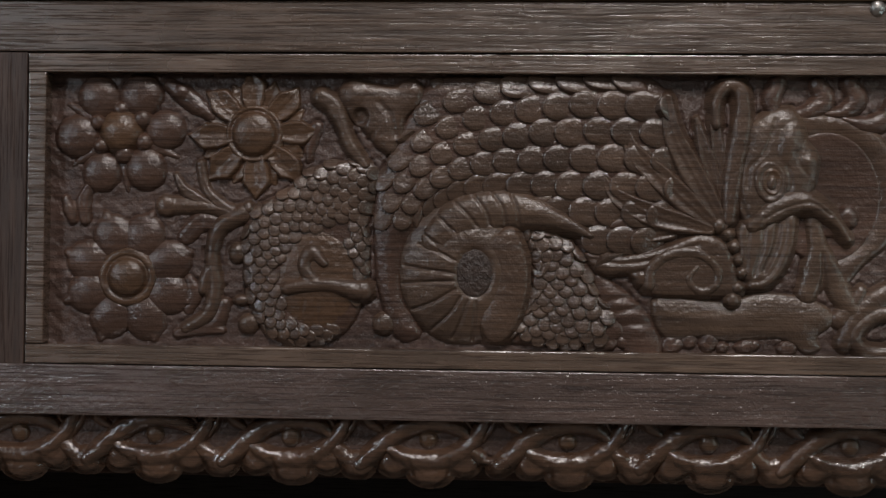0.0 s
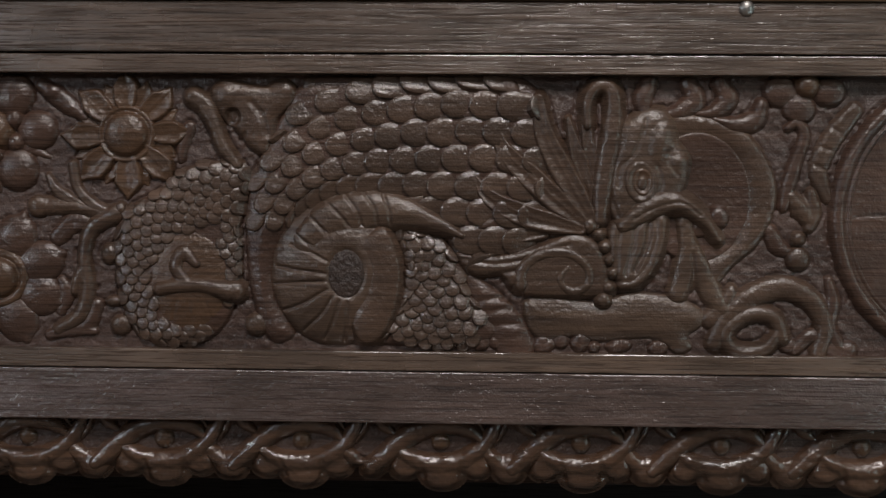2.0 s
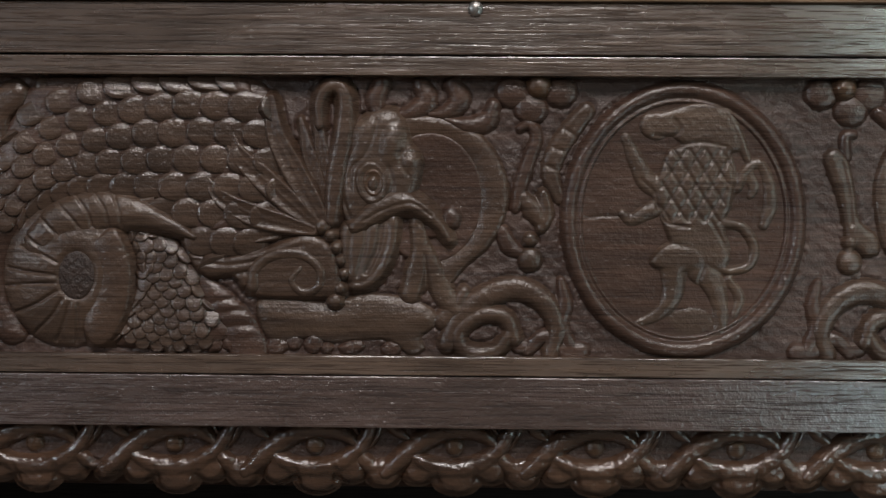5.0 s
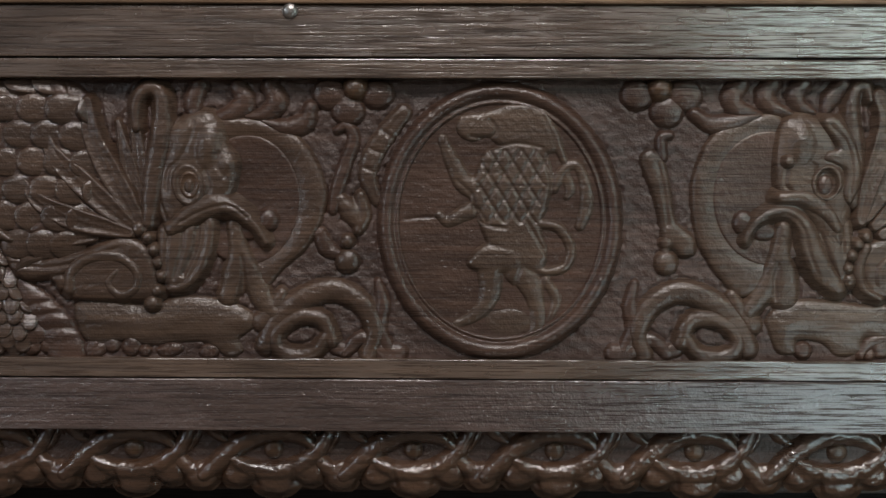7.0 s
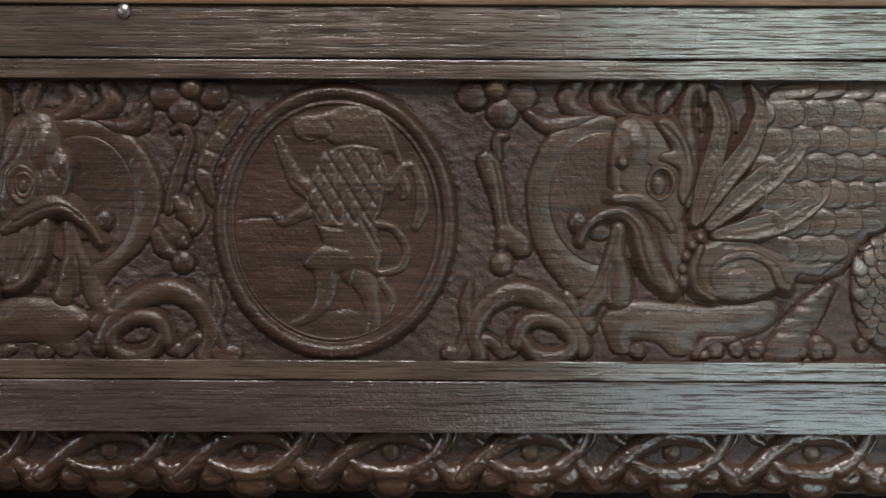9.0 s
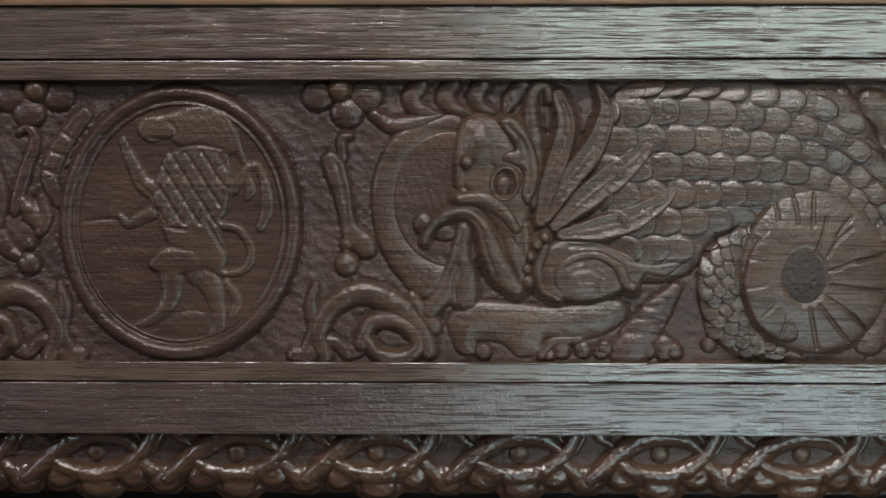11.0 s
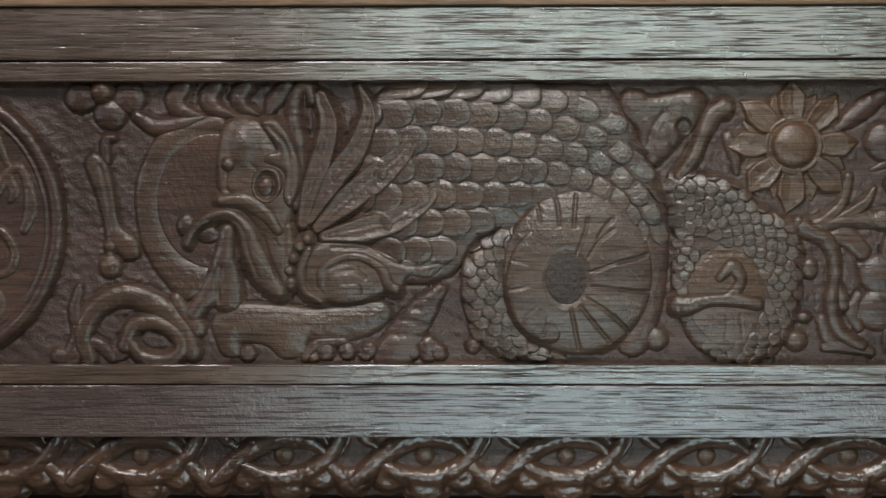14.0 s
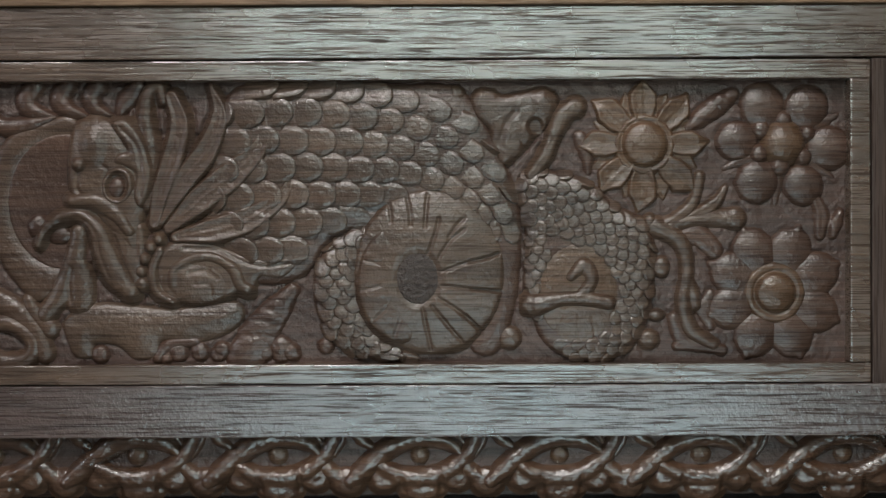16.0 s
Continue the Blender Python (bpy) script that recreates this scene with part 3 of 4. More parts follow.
def coil(m):
    """The small scaly coil with a hooked tongue in its middle."""
    outline = [(148.0, 86.5), (166.0, 100.5), (191.0, 103.5), (200.0, 94.5), (195.0, 67.5), (195.0, 36.5), (183.0, 8.5), (155.0, 0.5), (133.0, 13.5), (125.0, 47.5), (129.0, 74.5)]
    shape = [plate(side(m, outline), 4.0, 10.0, 0.5)]
    ob = relief("coil", RED, panel, shape, label="small scaly coil round a hooked bud")
    ok = in_loop(outline)
    c = (167.0, 37.5)
    keep = lambda p: ok(p) and math.hypot((p[0] - c[0]) / 22.5, (p[1] - c[1]) / 28.0) > 1.0
    lay_scales(m, ob, shape, [(198.0, 88.5), (176.0, 86.5), (154.0, 75.5), (137.0, 53.5), (138.0, 25.5), (155.0, 7.5), (180.0, 6.5)],
               [16, 17, 16, 14, 13, 12, 9], [7.6, 7.6, 7.4, 7, 7, 6.8, 6.4], keep, 0.8, 0.05)
    lay_scales(m, ob, shape, [(196.0, 73.5), (190.0, 51.5), (192.0, 23.5)], [6, 9, 9], [6.4, 6.4, 6.4], keep, 0.8, 0.05)
    relief("coil_disc", WARM, ob, [dome(one(m, c), 21.5, 27.0, 2.4, 4.2, power=0.7)],
           [cut(side(m, [(167.0, 26.5), (168.0, 10.5)]), 0.6, 0.5), cut(side(m, [(160.0, 26.5), (158.0, 12.5)]), 0.6, 0.5), cut(side(m, [(176.0, 26.5), (180.0, 14.5)]), 0.6, 0.5)])
    relief("hooked_bud", CARVED, ob, [strand(side(m, [(151.0, 32.5), (163.0, 34.5), (176.0, 34.5), (189.0, 31.5)]), [4.0, 4.6, 4.2, 5.6], 3.4, 5.4),
                                      strand(side(m, [(166.0, 35.5), (160.0, 44.5), (164.0, 52.5), (171.0, 46.5)]), [4.5, 4.2, 4.6, 3.2], 3.2, 5.2),
                                      bead(one(m, (192.0, 31.5)), 6.0, 3.6, 4.0)])
    for p, r in (((204.0, 13.5), 6.6), ((190.0, 63.5), 5.2), ((145.0, 40.5), 3.4)):
        relief("bead", CARVED, panel, [bead(one(m, p), r, 3.6, 0.9)])


def tail_curl(left):
    """The large ribbed curl at the end of the tail: a shell round a punched button, its last turn smooth."""
    if left:
        c, rx, rz, b, bx, bz = (248.1, 43.2), 36.0, 39.5, (253.4, 42.0), 10.2, 13.4
        ribs = ([(223.1, 57.7), (233.4, 53.8), (243.1, 48.7)], [(215.2, 45.9), (228.9, 43.6), (242.3, 41.9)], [(214.1, 35.9), (229.0, 37.0), (242.3, 37.8)], [(219.2, 21.7), (230.7, 25.9), (243.3, 33.2)],
                [(229.9, 10.4), (240.1, 19.8), (246.1, 28.9)], [(241.8, 5.9), (246.3, 15.3), (250.2, 27.1)], [(252.6, 4.9), (254.0, 15.4), (254.8, 26.5)])
        smooth = [(259.1, 55.7), (265.8, 63.5), (274.5, 67.0), (280.8, 54.4), (283.1, 40.5), (280.2, 22.0), (272.1, 7.0), (262.8, 5.0), (257.1, 15.4), (262.5, 29.4), (265.2, 43.4)]
        lines = ()
    else:
        c, rx, rz, b, bx, bz = (924.1, 49.5), 39.6, 43.6, (918.0, 46.1), 12.0, 14.6
        ribs = ([(929.2, 57.1), (935.3, 66.2), (942.8, 72.2)], [(930.8, 49.5), (945.9, 54.9), (961.0, 58.6)], [(930.8, 41.9), (945.9, 40.4), (961.6, 38.9)], [(928.3, 35.8), (939.8, 28.2), (951.9, 17.6)],
                [(925.3, 31.3), (933.8, 20.6), (941.4, 11.6)], [(920.2, 29.7), (922.3, 19.1), (924.7, 7.6)], [(923.2, 59.2), (927.1, 69.2), (929.2, 78.3)],
                [(900.5, 90.4), (902.9, 82.9), (903.5, 76.2)], [(911.1, 92.6), (913.2, 84.4), (914.1, 74.4)], [(923.2, 91.3), (922.3, 82.2), (921.7, 73.1)], [(942.8, 78.3), (938.3, 73.7), (934.4, 67.7)], [(961.0, 59.2), (953.4, 56.1), (945.9, 54.9)],
                [(962.5, 38.9), (955.0, 39.2), (946.5, 40.1)], [(952.6, 16.1), (947.4, 21.6), (942.9, 26.4)])
        smooth = [(912.6, 58.6), (907.1, 68.3), (899.0, 71.9), (889.9, 61.6), (885.9, 44.9), (888.4, 28.2), (897.5, 16.1), (909.6, 11.5), (915.6, 16.1), (914.1, 29.7), (907.1, 37.3), (906.5, 52.5)]
        lines = ([(905.0, 52.5), (897.4, 54.0), (889.0, 55.5)], [(904.1, 43.4), (897.5, 41.9), (887.8, 39.7)], [(906.5, 35.8), (900.5, 29.7), (893.8, 23.6)], [(911.1, 31.3), (908.1, 23.7), (905.0, 14.5)], [(917.1, 28.8), (916.5, 22.1), (915.6, 13.6)],
                 [(909.0, 58.6), (905.0, 64.0), (900.5, 69.2)])
    cuts = [pit(b, bx, bz, 2.4)] + [cut(q, 0.55, 2.0) for q in ribs]
    ob = relief("tail_curl", PALE, panel, [dome(c, rx, rz, 8.2, 2.4, power=0.7) if left else dome(c, rx, rz, 5.8, 5.2, power=0.7)], cuts, label="ribbed tail curl like a snail shell")
    relief("button", PUNCHED, ob, [dome(b, bx * 0.97, bz * 0.97, 0.9, 8.6, power=0.6)], rough=0.35)
    relief("inner_turn", CARVED, ob, [plate(smooth, 2.0, 9.0, 7.2)], [pit(b, bx * 1.02, bz * 1.02, 4.0)] + [cut(q, 0.5, 1.3) for q in lines])
    if left:
        band, r = [(316.7, 63.2), (304.3, 69.2), (285.8, 75.2), (265.7, 76.8), (245.6, 71.0), (233.4, 60.0)], [1.6, 4.4, 8.2, 9.8, 10.4, 9.0]
        ribs = ([(273.3, 85.2), (276.5, 76.9), (277.5, 68.9)], [(262.5, 86.7), (268.8, 77.5), (270.7, 67.6)], [(252.6, 85.0), (259.5, 75.8), (262.1, 66.6)], [(242.4, 80.9), (251.8, 71.7), (256.6, 63.4)], [(232.3, 74.0), (241.1, 65.4), (248.0, 56.8)], [(224.0, 64.6), (231.8, 58.5), (241.2, 51.8)])
        relief("outer_turn", PALE, ob, [strand(band, r, 3.0, 6.6)], [cut(q, 0.6, 1.8) for q in ribs])
    return ob


def legs(m):
    relief("dragon_leg", RED, panel, [strand(side(m, [(321.0, 39.5), (330.0, 28.5), (340.0, 15.5), (346.0, 3.5)]), [4, 8, 10, 10.5], 3.0, 0.8)],
           [cut(side(m, q), 1.6, 0.8) for q in ([(326.0, 27.5), (336.0, 29.5), (349.0, 27.5)], [(330.0, 21.5), (342.0, 23.5), (354.0, 21.5)], [(333.0, 14.5), (345.0, 15.5), (357.0, 14.5)])])
    for i, (p, r) in enumerate((((327.0, 5.5), 5.4), ((361.0, 5.5), 4.6), ((371.0, 6.5), 4.6), ((382.0, 6.5), 5.2), ((321.0, 5.5), 4.5), ((336.0, 5.5), 4.5), ((389.0, 3.5), 3.6))):
        relief("pebble", RED, panel, [dome(one(m, p), r, r * 0.95, 2.2, 0.6)], rough=0.5)
    for p, r in (((303.0, 9.5), 4.5), ((322.0, 6.5), 5.0)):
        relief("pebble", RED, panel, [bead(one(m, p), r, 3.0)], rough=0.45)


def neck(plate_pts, c, rx, rz, curls):
    """Flat ring of the neck round a smooth dished hollow, and the comma curls of the crest."""
    ring = relief("dragon_neck", CARVED, panel, [plate(plate_pts, 2.6, 5.0, 0.9)], [pit(c, rx, rz, 3.6)])
    relief("neck_dish", RED, ring, [dome(c, rx, rz, -1.6, 2.2, power=1.0)])
    for pts, r in curls:
        relief("crest_curl", RED, panel, [strand(pts, r, 3.2, 1.4)])


def head_left():
    neck([(420.4, 130.5), (438.8, 131.0), (457.1, 128.0), (472.5, 120.2), (483.3, 105.0), (487.5, 88.1), (483.7, 71.3), (476.2, 58.9), (464.1, 48.1), (453.5, 37.2), (439.6, 46.3), (436.3, 70.8), (432.9, 101.4)], (444.1, 85.6), 28.6, 35.0,
         (([(415.8, 130.8), (414.2, 138.7), (417.8, 147.4)], [4.0, 5.4, 4.6]), ([(421.9, 130.2), (434.2, 132.1), (442.4, 139.0), (439.2, 146.9)], [1.6, 4.4, 6.6, 4.6]),
          ([(443.7, 131.0), (453.4, 132.3), (460.1, 139.1), (456.3, 147.7)], [1.6, 4.2, 6.0, 4.4]), ([(452.3, 128.6), (464.8, 125.0), (475.5, 128.2), (478.5, 136.2)], [1.6, 4.4, 6.0, 4.0])))
    head = relief("dragon_head", PALE, panel,
                  [plate([(396.8, 101.1), (400.3, 119.6), (407.5, 129.5), (420.4, 134.5), (429.0, 130.6), (434.0, 116.8), (439.6, 109.2), (439.7, 100.0), (436.1, 87.7), (430.1, 81.2), (419.4, 79.2), (410.3, 71.8), (400.8, 69.8), (395.1, 85.7)], 4.8, 11.0, 2.6),
                   dome((423.0, 114.2), 10.0, 18.0, 6.4, 3.2, -10, 0.9), dome((433.5, 104.5), 6.6, 7.2, 5.0, 3.2, power=0.8)],
                  [cut([(403.4, 116.5), (397.4, 101.1), (396.9, 87.3), (401.0, 75.0)], 0.9, 1.0), cut([(415.8, 127.4), (412.9, 116.6), (408.4, 107.4), (402.3, 101.2), (401.2, 90.4)], 0.9, 0.9), cut([(422.2, 101.3), (424.5, 92.2), (420.9, 85.4), (410.2, 79.1)], 1.0, 1.2),
                   cut([(429.2, 111.2), (428.6, 103.9), (432.4, 97.7)], 0.8, 1.0)], label="dragon head with round eye and open beak")
    relief("eye_ring", PALE, head, [dome((412.8, 93.3), 8.2, 11.4, 1.4, 8.0, 12, 0.4)], [pit((413.4, 93.3), 6.2, 8.6, 1.6)])
    relief("eye", WARM, head, [dome((414.0, 93.3), 5.4, 7.4, 1.4, 7.9, 8, 0.4)], [pit((414.0, 93.3), 4.0, 5.6, 1.4)])
    relief("pupil", PALE, head, [dome((413.7, 92.7), 2.8, 4.0, 1.6, 7.6)])
    relief("upper_beak", PALE, head, [strand([(404.2, 69.8), (416.3, 78.6), (429.5, 83.0), (440.5, 78.8), (449.2, 71.5), (455.4, 62.4)], [4.0, 6.0, 6.2, 4.6, 3.0, 1.6], 2.8, 6.4)],
           [cut([(409.3, 73.0), (420.9, 79.2), (434.7, 82.4), (445.4, 75.5)], 0.7, 1.0)])
    relief("lower_jaw", PALE, head, [plate([(397.1, 71.0), (407.2, 71.1), (420.4, 74.3), (423.5, 64.5), (418.8, 49.1), (412.1, 39.2), (403.6, 37.9), (398.6, 42.8), (396.0, 58.1)], 3.6, 5.0, 3.0),
                                     strand([(424.7, 73.1), (423.6, 59.9), (418.2, 46.0), (410.6, 38.6), (403.6, 37.3)], [3.4, 3.2, 3.0, 2.8, 2.2], 2.4, 4.4)],
           [cut([(410.3, 70.5), (409.5, 58.2), (405.4, 42.8)], 1.0, 1.5), cut([(418.5, 72.1), (416.5, 58.3), (410.5, 45.3)], 1.6, 2.4), cut([(402.6, 69.8), (401.2, 58.1), (401.0, 45.9)], 0.8, 1.0)])
    relief("nostril_ball", RED, head, [dome((455.9, 74.7), 5.6, 6.4, 3.0, 2.2), dome((444.9, 68.4), 7.0, 4.6, 1.6, 2.0)])
    relief("dragon_tongue", PALE, panel, [strand([(437.8, 72.3), (439.5, 57.0), (437.2, 41.6), (434.2, 33.3)], [4.4, 5.0, 6.6, 5.6], 2.8, 2.4, groove=0.15), strand([(441.3, 58.6), (447.0, 45.7), (453.8, 31.1), (459.4, 24.4)], [4.4, 5.6, 6.0, 5.0], 2.6, 2.2)],
           [cut([(442.0, 54.9), (442.7, 43.2), (440.4, 32.5)], 0.8, 1.4)])
    relief("dragon_belly", PALE, panel, [plate([(351.4, 29.3), (369.2, 30.8), (390.8, 28.5), (409.1, 33.7), (427.5, 32.3), (441.0, 28.5), (449.7, 21.9), (447.9, 15.7), (440.6, 10.1), (442.5, 3.4), (434.0, 0.2), (422.9, 7.4), (409.4, 7.9), (391.0, 6.4), (378.7, 8.7), (360.3, 6.7), (352.2, 16.1)], 3.6, 14.0, 0.6)],
           label="smooth belly with scalloped lower edge")
    for p, rx, rz in zip([(362.1, 4.2), (381.2, 5.1), (402.7, 4.1), (424.1, 3.1)], (6.4, 5.0, 7.0, 5.6), (4.2, 4.8, 3.8, 4.4)):
        relief("pebble", RED, panel, [dome(p, rx, rz, 2.0, 0.7, 10)], rough=0.5)
    wing = relief("dragon_wing", CARVED, panel, [plate([(313.6, 54.8), (329.0, 52.5), (353.6, 57.0), (375.0, 65.3), (388.9, 61.7), (395.5, 48.9), (396.9, 32.9), (387.7, 30.4), (352.3, 31.2), (349.5, 36.7), (343.0, 35.4), (337.7, 42.1), (326.0, 41.4), (318.0, 45.0)], 3.2, 5.0, 3.0)],
                  [cut([(317.3, 50.5), (335.2, 48.2), (356.7, 52.1), (375.1, 59.1)], 0.9, 1.0), cut([(339.9, 43.4), (347.6, 45.3), (351.2, 50.9)], 0.9, 1.2)], label="wing of curled feathers above a scrolled base")
    relief("scroll", PALE, wing, [strand([(348.9, 36.7), (350.0, 45.9), (359.8, 53.4), (375.1, 54.2), (385.1, 46.3), (384.5, 37.1), (376.0, 33.9), (369.8, 40.0), (374.6, 46.8)], [3.4, 3.6, 3.4, 3.4, 3.2, 3.0, 2.8, 2.4, 1.8], 2.0, 5.4)])
    for i, (pts, r) in enumerate((([(333.8, 127.6), (339.2, 109.8), (356.3, 93.1), (371.8, 79.4), (383.6, 69.6)], [1.0, 5.2, 7.2, 6.6, 3.4]), ([(357.4, 138.3), (360.6, 119.2), (371.6, 97.8), (381.6, 81.0), (387.9, 69.7)], [3.0, 5.6, 6.8, 6.4, 3.4]),
                                  ([(321.7, 98.0), (330.2, 85.1), (347.2, 76.0), (365.8, 70.7), (381.2, 67.2)], [1.0, 5.0, 6.8, 6.0, 3.0]), ([(349.2, 121.6), (356.1, 106.9), (372.3, 89.2)], [1.0, 5.0, 4.0]), ([(332.8, 96.8), (345.6, 85.3), (363.3, 73.7)], [1.0, 5.0, 4.0]),
                                  ([(373.8, 128.0), (379.2, 107.1), (387.1, 84.1)], [1.2, 4.6, 4.0]), ([(383.6, 124.1), (386.3, 104.1), (390.3, 78.9)], [3.0, 4.8, 4.2]), ([(328.8, 67.2), (342.7, 63.7), (361.2, 65.1)], [1.6, 4.8, 3.0]))):
        relief("feather", CARVED, wing, [strand(pts, r, 3.0, 4.6 if i < 3 else 2.6, hollow=0.45)])
    relief("feather", CARVED, wing, [strand([(384.3, 124.1), (384.1, 137.9), (390.5, 145.9), (397.6, 141.7), (397.8, 122.6), (393.7, 98.0), (391.2, 72.8)], [2.4, 3.4, 4.4, 5.6, 5.8, 5.4, 4.0], 3.2, 4.8, groove=0.12)])
    relief("small_bud", RED, wing, [dome((341.0, 142.2), 6.6, 8.0, 2.6, 3.6, 20)])
    relief("small_leaf", RED, wing, [strand([(325.8, 68.1), (333.4, 70.4), (341.1, 72.3)], [2, 4, 2], 1.6, 4.6)])
    for p, r in zip([(386.0, 69.7), (391.0, 64.8), (394.2, 58.1), (396.7, 51.3), (398.6, 44.0), (396.2, 36.0), (393.8, 29.2)], (3.8, 3.2, 3.2, 3.0, 3.0, 3.4, 4.0)):
        relief("bead", PALE, wing, [bead(p, r, 2.4, 5.4)])


def head_right():
    neck([(734.0, 132.3), (715.1, 131.0), (698.2, 123.8), (688.2, 106.6), (684.9, 88.2), (689.0, 63.8), (700.1, 44.9), (713.0, 33.9), (725.2, 42.5), (736.8, 67.1), (740.3, 103.8)], (727.5, 87.8), 30.0, 36.0,
         (([(686.9, 133.6), (696.1, 128.1), (708.9, 129.4), (722.7, 133.1)], [3.8, 5.2, 4.4, 1.6]), ([(721.2, 133.8), (709.5, 137.4), (707.7, 144.1), (712.5, 149.6)], [1.6, 4.6, 6.4, 4.4]),
          ([(739.5, 133.9), (729.1, 137.5), (725.4, 144.2), (729.7, 149.7)], [1.6, 4.4, 6.0, 4.4]), ([(751.8, 134.5), (743.8, 138.8), (742.0, 144.9), (746.2, 149.8)], [1.6, 4.2, 5.6, 4.4]), ([(757.3, 133.0), (760.3, 141.3), (767.1, 149.3)], [2.0, 5.4, 4.8])))
    head = relief("dragon_head", PALE, panel,
                  [plate([(731.6, 123.7), (735.3, 130.8), (745.7, 132.7), (755.5, 130.3), (763.5, 119.3), (769.1, 104.0), (772.2, 90.2), (769.8, 74.9), (766.2, 60.5), (757.6, 65.7), (744.3, 80.9), (733.0, 86.9), (729.9, 103.8)], 5.0, 10.0, 2.8),
                   dome((744.5, 116.7), 12.0, 17.0, 6.8, 3.4, 0, 0.9)],
                  [pit((757.1, 95.7), 5.4, 7.0, 5.0), cut([(736.0, 103.8), (735.4, 94.6), (740.3, 90.0)], 0.9, 1.2), cut([(748.8, 106.9), (751.9, 103.9), (750.1, 94.7), (754.4, 88.0)], 0.9, 1.2)], label="dragon head with oval eye and gaping jaws")
    relief("ear", PALE, head, [plate([(754.3, 129.6), (762.2, 131.5), (770.2, 122.4), (775.2, 107.1), (774.6, 94.8), (769.7, 85.0), (766.0, 90.2), (767.2, 102.4), (761.1, 106.4), (755.6, 108.2), (757.4, 113.1), (762.9, 114.4), (759.2, 121.1)], 2.2, 3.6, 7.2)],
           [cut([(758.6, 127.2), (767.2, 117.8), (770.3, 104.0), (769.7, 90.2)], 0.8, 1.0)])
    relief("eye_ring", PALE, head, [dome((757.5, 96.0), 7.6, 9.4, 1.6, 8.6, -20, 0.4)], [pit((757.1, 95.7), 5.6, 7.2, 4.6)])
    relief("eye", RED, head, [dome((756.5, 95.0), 4.2, 5.6, 2.0, 5.6, -10)])
    relief("nostril_bead", PALE, head, [bead((736.9, 107.5), 3.4, 2.4, 8.4)])
    relief("upper_jaw", PALE, head, [strand([(733.0, 87.9), (745.2, 87.9), (756.3, 81.3), (763.1, 71.8)], [3.0, 4.4, 4.6, 3.0], 2.4, 7.0),
                                     strand([(714.1, 64.5), (717.8, 72.5), (726.9, 79.3), (737.9, 79.9), (745.9, 72.6), (749.6, 61.0), (755.2, 48.8), (763.2, 39.7)], [1.8, 2.4, 2.8, 3.4, 5.0, 6.2, 6.6, 4.6], 2.8, 5.6)],
           [cut([(725.1, 77.4), (736.7, 78.7), (744.7, 71.7), (747.8, 59.5), (752.1, 48.2)], 0.7, 1.0)])
    relief("lower_jaw", PALE, head, [strand([(758.8, 73.3), (761.3, 61.1), (766.2, 45.8)], [7.0, 6.4, 4.0], 3.0, 3.6), strand([(767.9, 73.4), (768.6, 61.1), (766.8, 51.9)], [3.4, 3.4, 2.6], 2.4, 3.6)],
           [cut([(755.1, 68.7), (758.8, 56.5), (763.2, 45.2)], 0.9, 1.3)])
    relief("nostril_ball", RED, head, [dome((713.5, 74.3), 5.8, 6.6, 2.8, 2.0), dome((724.5, 69.5), 6.6, 4.6, 1.6, 1.8)])
    relief("dragon_tongue", PALE, panel, [strand([(735.5, 71.7), (732.5, 54.8), (725.2, 38.0), (716.7, 26.6)], [4.4, 5.8, 6.0, 5.0], 2.8, 2.2), strand([(733.7, 57.9), (736.2, 42.6), (735.7, 34.0)], [4.6, 7.0, 7.2], 2.8, 2.4)],
           [cut([(731.9, 51.8), (730.1, 42.6), (731.4, 33.4)], 0.8, 1.4)])
    relief("dragon_belly", PALE, panel, [plate([(726.5, 23.6), (736.9, 31.6), (752.2, 33.5), (779.7, 30.6), (798.1, 31.9), (820.1, 33.9), (823.8, 24.7), (813.4, 15.5), (795.1, 11.1), (779.8, 12.3), (777.4, 4.3), (764.5, 3.0), (755.9, 9.7), (743.7, 10.8), (741.9, 3.5), (732.7, 4.4), (727.8, 14.4)], 4.0, 14.0, 0.6)],
           label="smooth belly with scalloped lower edge")
    relief("small_leaf", RED, panel, [strand([(777.4, 3.7), (783.5, 10.4), (798.1, 12.3)], [3.0, 3.6, 3.0], 2.2, 1.2)])
    for p, r in zip([(788.4, 6.8), (800.0, 6.9), (811.9, 7.5), (844.0, 8.9), (746.2, 5.4)], (5.6, 5.2, 4.8, 6.2, 5.0)):
        relief("pebble", RED, panel, [bead(p, r, 2.8)], rough=0.4)
    wing = relief("dragon_wing", PALE, panel, [plate([(777.2, 56.6), (785.1, 65.5), (804.1, 66.2), (820.0, 60.2), (834.7, 57.2), (850.0, 59.7), (858.0, 61.6), (853.7, 52.4), (843.9, 45.6), (833.2, 46.2), (829.3, 39.4), (822.5, 38.8), (810.3, 33.8), (788.9, 33.1), (779.7, 38.2)], 3.0, 5.0, 2.8)],
                  [cut([(791.9, 62.5), (810.2, 61.3), (828.6, 53.5), (843.9, 53.0), (855.5, 58.5)], 0.8, 1.0)], label="wing of long pointed feathers above an oval scroll")
